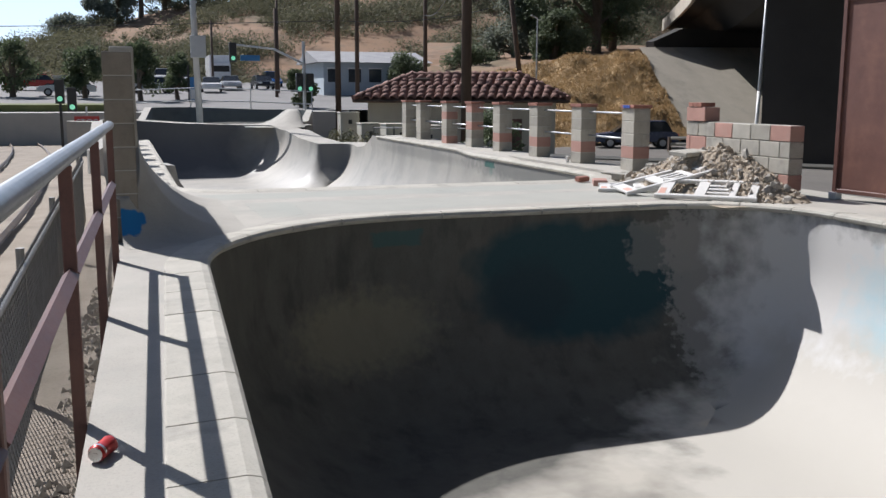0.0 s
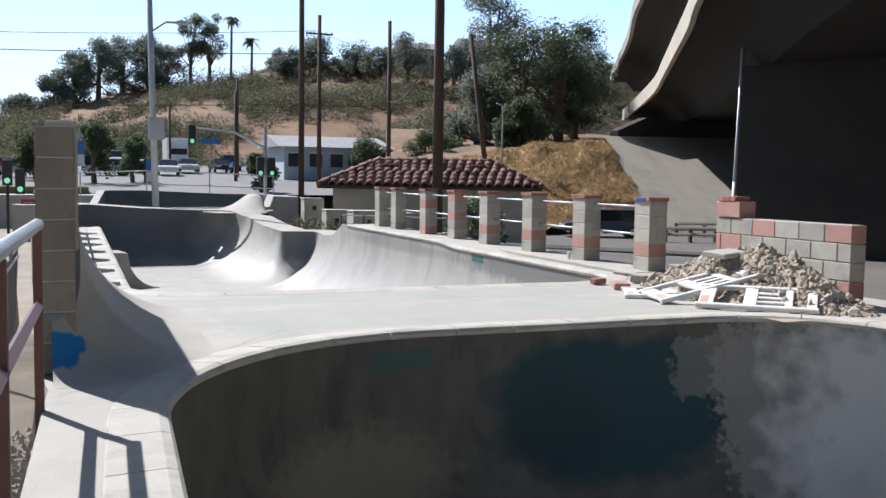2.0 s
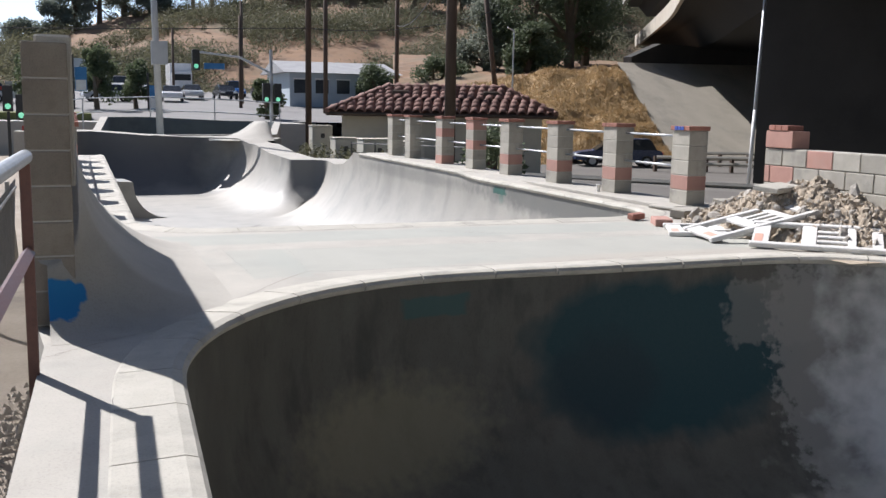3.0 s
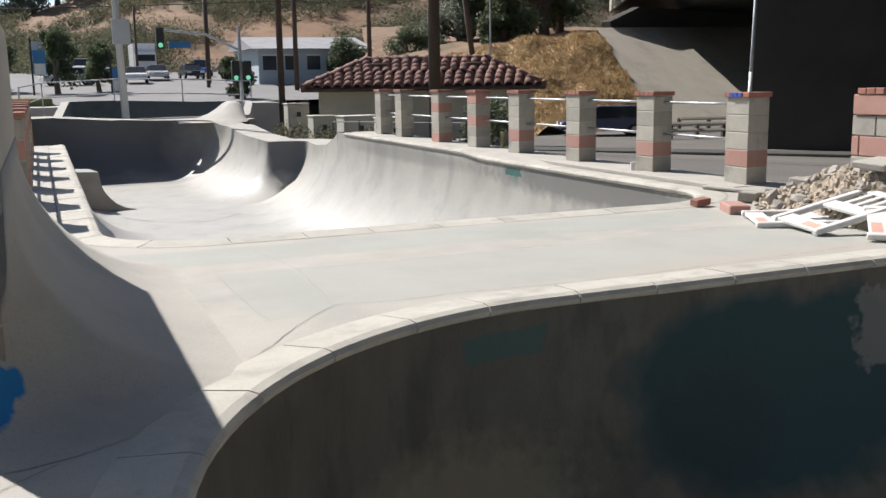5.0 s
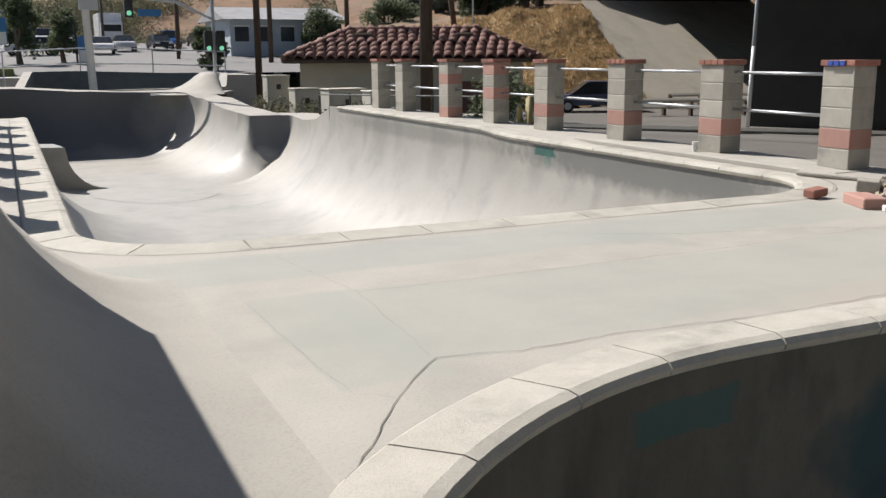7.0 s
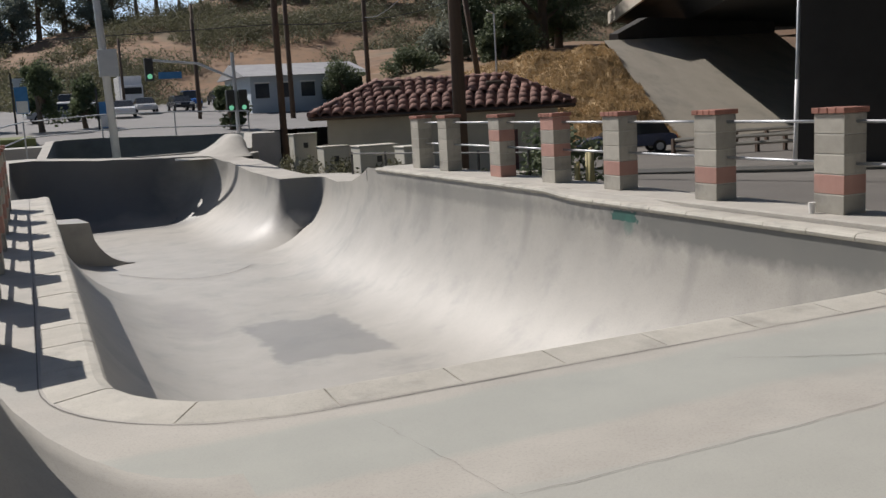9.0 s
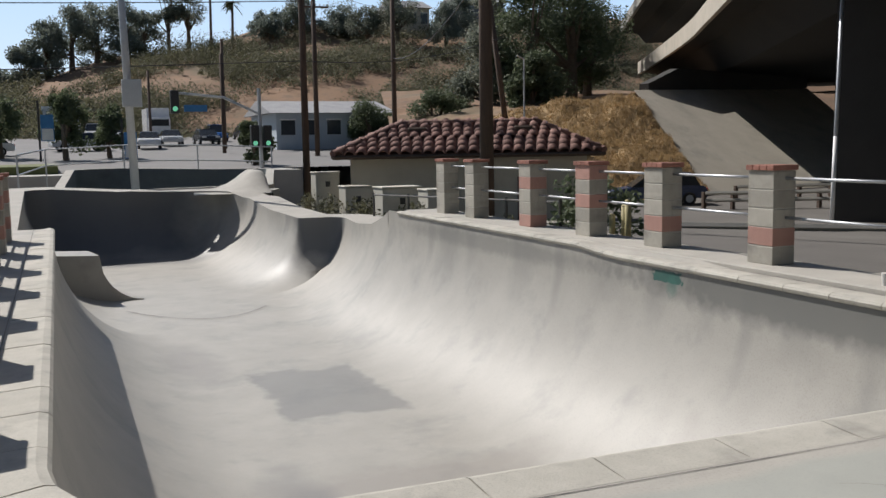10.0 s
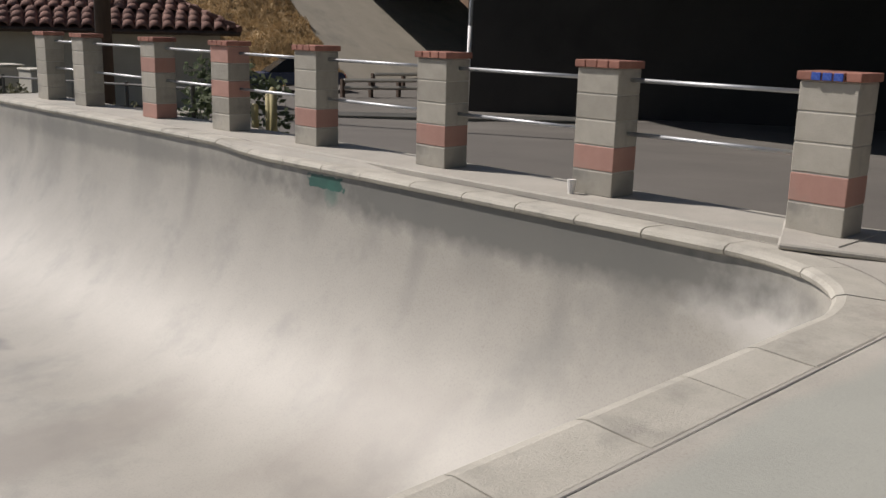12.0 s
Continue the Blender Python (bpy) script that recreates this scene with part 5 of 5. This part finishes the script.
def building(x0, x1, y0, y1, base, top, wall_m, label, roof_h=0.0, cols=4, floors=1):
    th = thing("building", (0, 0, 0), label, "building", "buildings across the street")
    part("wall", boxes(((x0, y0, base), (x1, y1, top))), wall_m, th)
    if roof_h:
        bm = bmesh.new()
        e = 0.6
        ym = (y0 + y1) / 2
        v = [bm.verts.new(p) for p in ((x0 - e, y0 - e, top), (x1 + e, y0 - e, top), (x1 + e, y1 + e, top), (x0 - e, y1 + e, top), (x0 - e, ym, top + roof_h), (x1 + e, ym, top + roof_h))]
        for f in ((0, 1, 5, 4), (2, 3, 4, 5), (0, 4, 3), (1, 2, 5), (3, 2, 1, 0)):
            bm.faces.new([v[i] for i in f])
        part("roof", bm, M_GREYROOF, th)
    else:
        part("parapet", boxes(((x0 - 0.15, y0 - 0.15, top + 0.002), (x1 + 0.15, y1 + 0.15, top + 0.35))), wall_m, th)
    fh = (top - base) / floors
    for f in range(floors):
        for i in range(cols):
            w = (x1 - x0) / cols
            xa = x0 + i * w + w * 0.2
            win = part("window", boxes(((xa, y0 - 0.04, base + f * fh + fh * 0.4), (xa + w * 0.6, y0 - 0.005, base + f * fh + fh * 0.8))), M_WINDOW, th)
            part("window_frame", boxes(((xa - 0.08, y0 - 0.07, base + f * fh + fh * 0.8), (xa + w * 0.6 + 0.08, y0 - 0.002, base + f * fh + fh * 0.84))), M_WHITE, win)
    return th


building(19.0, 28.8, 86, 96, -1.8, 4.2, M_BLUEWALL, "pale blue building with a grey shingle roof", 1.2, 5, 2)
building(25.0, 29.5, 97, 105, -1.8, 5.0, M_PALEWALL, "tall pale plaster building across the street", 0, 2, 2)
building(1.5, 5.5, 128, 138, -1.8, 6.2, M_BLUEWALL, "pale green and white shop building", 0, 3, 2)
building(-6, -1.5, 128, 138, -1.8, 3.2, M_PALEWALL, "low white shop building", 0, 3, 1)
building(15, 24, 132, 142, -1.8, 2.4, M_PALEWALL, "low pale shop building across the street", 0, 5, 1)
P_PINK = pbr("pink plaster wall", (0.55, 0.25, 0.32), (0.65, 0.32, 0.40), 1, 0.9, 0.05, 20)
building(17, 20.5, 126, 131, -1.8, 1.4, P_PINK, "small pink shop building", 0, 2, 1)
building(66.5, 73.5, 186, 196, 18, 28.2, M_STUCCO, "tan house on the hilltop", 2.0, 3, 2)
building(82, 92, 190, 200, 20, 30.5, M_GREYROOF, "grey house on the hilltop", 2.0, 3, 2)
for x, y, z in ((1.0, 75, 4.2), (6.0, 74, 3.0)):
    b = thing("street_banner", (x, y, -1.75), "blue and white banner on a street pole", "banner", "street banners")
    part("post", rods(((0, 0, 0), (0, 0, z + 2.2), 0.07)), M_DARKPAINT, b)
    part("cloth", boxes(((0.1, -0.02, z - 0.4), (0.9, 0.02, z + 1.3))), M_BLUE, b)
    part("white_panel", boxes(((0.15, -0.032, z - 0.35), (0.85, -0.022, z + 0.4))), M_WHITE, b)

# ---- trees and scrub ----
def leaf_mat(name, a, b):
    m = pbr(name, a, b, 0.8, 0.7, 0.0, 6)
    m.node_tree.nodes["Principled BSDF"].inputs["Specular IOR Level"].default_value = 0.25
    # thin leaves let light through
    n, l = m.node_tree.nodes, m.node_tree.links
    tr, mx = n.new("ShaderNodeBsdfTranslucent"), n.new("ShaderNodeMixShader")
    b = n["Principled BSDF"]
    l.new(b.inputs["Base Color"].links[0].from_socket, tr.inputs["Color"])
    mx.inputs[0].default_value = 0.4
    l.new(b.outputs[0], mx.inputs[1])
    l.new(tr.outputs[0], mx.inputs[2])
    l.new(mx.outputs[0], n["Material Output"].inputs[0])
    return m


M_LEAF = leaf_mat("dark tree leaves", (0.075, 0.10, 0.055), (0.15, 0.18, 0.095))
M_LEAF2 = leaf_mat("grey green leaves", (0.14, 0.16, 0.12), (0.23, 0.25, 0.19))
# distance haze over the hilltop trees, put in as a paler leaf colour
M_LEAFH = leaf_mat("hilltop leaves paled for haze", (0.17, 0.20, 0.165), (0.27, 0.30, 0.245))
M_SCRUB = leaf_mat("scrub leaves", (0.10, 0.10, 0.06), (0.18, 0.175, 0.10))
M_BARK = pbr("bark", (0.10, 0.075, 0.055), (0.18, 0.14, 0.10), 2, 0.95, 0.4, 20)


def leaves(rng, clumps, per, size):
    """Small leaf cards scattered in clumps: vertices and faces."""
    vs, fs = [], []
    for c, r in clumps:
        for _ in range(per):
            d = Vector((rng.gauss(0, 1), rng.gauss(0, 1), rng.gauss(0, 0.8)))
            d = d.normalized() * r * rng.random() ** 0.45
            p = c + d
            a = Vector((rng.gauss(0, 1), rng.gauss(0, 1), rng.gauss(0, 1))).normalized() * size * rng.uniform(0.6, 1.3)
            b = a.orthogonal().normalized() * size * rng.uniform(0.4, 0.8)
            k = len(vs)
            vs += [tuple(p - a), tuple(p + b), tuple(p + a), tuple(p - b)]
            fs.append((k, k + 1, k + 2, k + 3))
    return vs, fs


def crown_ob(name, vs, fs, mat, parent=None):
    me = bpy.data.meshes.new(name)
    me.from_pydata(vs, [], fs)
    me.materials.append(mat)
    ob = new(name, me)
    if parent:
        ob.parent = parent
    else:
        ob.matrix_basis = PLAN
    return ob


def tree(x, y, z, h, w, seed, mat=None, label="dark green leafy tree on the hillside", per=260, leaf=0.22, start=0.06, n=20):
    rng = random.Random(seed)
    th = thing("tree", (x, y, z), label, "tree", "trees on the hill")
    bm = bmesh.new()
    rod(bm, (0, 0, -0.8), (rng.uniform(-.3, .3), 0, h * 0.55), w * 0.05 + 0.1, w * 0.03, 8)
    clumps = []
    for i in range(n):
        a = rng.uniform(0, 2 * math.pi)
        t = rng.random()
        zz = h * (start + (1 - start) * (0.08 + 0.86 * t))
        rad = w * 0.5 * (0.35 + 0.65 * math.sin(math.pi * min(1, 0.25 + 0.7 * t))) * rng.uniform(0.3, 0.85)
        c = Vector((math.cos(a) * rad, math.sin(a) * rad, zz))
        clumps.append((c, w * rng.uniform(0.13, 0.23)))
        if i % 2 == 0:
            rod(bm, (0, 0, h * 0.3), c, w * 0.02 + 0.04, 0.03, 5)
    part("trunk", bm, M_BARK, th)
    crown_ob("crown", *leaves(rng, clumps, per, leaf), mat or M_LEAF, th)
    return th


def palm(x, y, z, h, seed):
    rng = random.Random(seed)
    th = thing("palm_tree", (x, y, z), "slender palm tree on the hilltop", "palm tree", "palm trees")
    part("trunk", rods(((0, 0, -0.5), (0.2, 0, h), 0.3, 0.22), n=8), M_BARK, th)
    vs, fs = [], []
    for i in range(26):
        a, e = rng.uniform(0, 2 * math.pi), rng.uniform(-0.6, 1.2)
        prev = None
        for k in range(6):
            t = k / 5
            r = 2.2 * t * math.cos(e * (1 - t * 0.5))
            p = Vector((0.2 + math.cos(a) * r, math.sin(a) * r, h + 1.6 * t * math.sin(e) - 1.3 * t * t))
            s = Vector((-math.sin(a), math.cos(a), 0.2)) * 0.32 * math.sin(math.pi * min(0.95, 0.15 + t * 0.85))
            q = len(vs)
            vs += [tuple(p - s), tuple(p + s)]
            if prev is not None:
                fs.append((prev, prev + 1, q + 1, q))
            prev = q
    crown_ob("crown", vs, fs, M_LEAF, th)


rng = random.Random(11)
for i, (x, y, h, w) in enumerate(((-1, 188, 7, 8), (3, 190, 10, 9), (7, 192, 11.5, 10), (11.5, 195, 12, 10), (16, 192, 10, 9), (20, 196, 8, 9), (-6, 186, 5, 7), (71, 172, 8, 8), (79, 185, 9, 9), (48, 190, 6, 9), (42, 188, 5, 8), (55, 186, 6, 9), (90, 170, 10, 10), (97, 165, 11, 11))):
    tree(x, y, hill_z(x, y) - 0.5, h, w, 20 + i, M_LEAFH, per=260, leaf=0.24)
for i, (x, y, h, w) in enumerate(((24.5, 196, 15, 7), (28.5, 198, 16, 8), (63, 176, 10, 10), (58, 178, 7, 8))):
    tree(x, y, hill_z(x, y) - 0.5, h, w, 40 + i, M_LEAF2, "tall airy grey-green tree on the hilltop", 200, 0.22, 0.4)
palm(34.0, 206, hill_z(34, 206) - 1, 14, 1)
palm(37.2, 200, hill_z(37, 200) - 1, 8, 2)
for i, (x, y, z, h, w, m) in enumerate(((41.5, 84, 4.5, 13, 9, M_LEAF), (47, 86, 5.0, 15.5, 11, M_LEAF), (51, 90, 5.5, 14, 9, M_LEAF), (38, 86, 4, 9, 7, M_LEAF2), (43, 94, 6, 19, 9, M_LEAF2), (53, 94, 6, 10, 6, M_LEAF), (38.5, 78, 4.0, 6, 5, M_LEAF))):
    tree(x, y, z - 1.5, h, w, 60 + i, m, "large dark green tree behind the embankment", 420, 0.16, 0.2, 24)
for i, (x, y, h, w) in enumerate(((30.5, 80, 4.5, 5), (26.5, 84, 3.8, 4.5), (34, 84, 4.5, 5))):
    tree(x, y, 1.0, h, w, 80 + i, M_LEAF, "round green bush above the embankment", 300, 0.12, 0.05)
for i, (x, y, h, w) in enumerate(((2.6, 76, 4.5, 3.2), (5.5, 78, 3.6, 2.8), (-1.5, 80, 4.2, 3.4), (-7, 82, 4.5, 4), (13.0, 66, 2.6, 2.4))):
    tree(x, y, street_z(y) - 0.1, h, w, 90 + i, M_LEAF, 'small green street tree', 160, 0.14, 0.12)

clumps = []
while len(clumps) < 8000:
    x, y = rng.uniform(-60, 115), rng.uniform(118, 192)
    dens = 1.5 * noise.fractal(Vector((x * 0.05, y * 0.06, 5)), 0.8, 2.1, 3) + 0.5 - 0.8 * math.exp(-((x - 21) / 8) ** 2 - ((y - 152) / 18) ** 2)
    if rng.random() < dens * 1.4:
        clumps.append((Vector((x, y, hill_z(x, y) + 0.7)), rng.uniform(0.6, 2.4) * (0.7 + 0.9 * max(0.0, dens))))
tagged(crown_ob("hill_scrub", *leaves(rng, clumps, 70, 0.17), M_SCRUB), "dense olive scrub over the dry hillside", "scrub", kind="stuff")
clumps = [(Vector((rng.uniform(-40, 60), rng.uniform(143, 150), rng.uniform(-1, 3))), rng.uniform(1.2, 2.6)) for _ in range(150)]
tagged(crown_ob("street_trees", *leaves(rng, clumps, 110, 0.22), M_LEAF), "dark green trees along the far street", "trees", kind="stuff")
clumps = [(Vector((rng.uniform(9.8, 12.2), rng.uniform(29, 44), rng.uniform(-1.3, -0.4))), rng.uniform(0.3, 0.6)) for _ in range(26)]
tagged(crown_ob("bushes", *leaves(rng, clumps, 160, 0.07), M_SCRUB), "untidy green bushes beside the skate bowl", "bush", kind="stuff")
clumps = [(Vector((9.6 + rng.uniform(-0.5, 0.5), 22.0 + rng.uniform(-0.7, 0.7), rng.uniform(-0.4, 0.7))), rng.uniform(0.2, 0.35)) for _ in range(14)]
tagged(crown_ob("shrub", *leaves(rng, clumps, 120, 0.06), M_LEAF), "green leafy shrub behind the block pillars", "bush", kind="stuff")

# dry grass tufts on the embankment
vs, fs = [], []
A, B, C, D = Vector((18, 47, -1.7)), Vector((36.0, 52, -1.7)), Vector((38.9, 64, 4.9)), Vector((22, 66, 2.0))
for i in range(40000):
    u, v = rng.random(), rng.random()
    p = A.lerp(B, u).lerp(D.lerp(C, u), v)
    p.z += 0.5 * noise.fractal(Vector((p.x * 0.35, p.y * 0.35, 0)), 0.9, 2.2, 4)
    a = rng.uniform(0, math.pi)
    w = Vector((math.cos(a), math.sin(a), 0)) * rng.uniform(0.012, 0.04)
    k = len(vs)
    tip = p + Vector((rng.uniform(-0.15, 0.15), rng.uniform(-0.15, 0.15), rng.uniform(0.1, 0.28)))
    vs += [tuple(p - w), tuple(p + w), tuple(tip)]
    fs.append((k, k + 1, k + 2))
tagged(crown_ob("grass_tufts", vs, fs, leaf_mat("dry grass blades", (0.28, 0.19, 0.09), (0.42, 0.30, 0.155))), "dry golden grass tufts on the embankment", "grass", kind="stuff")
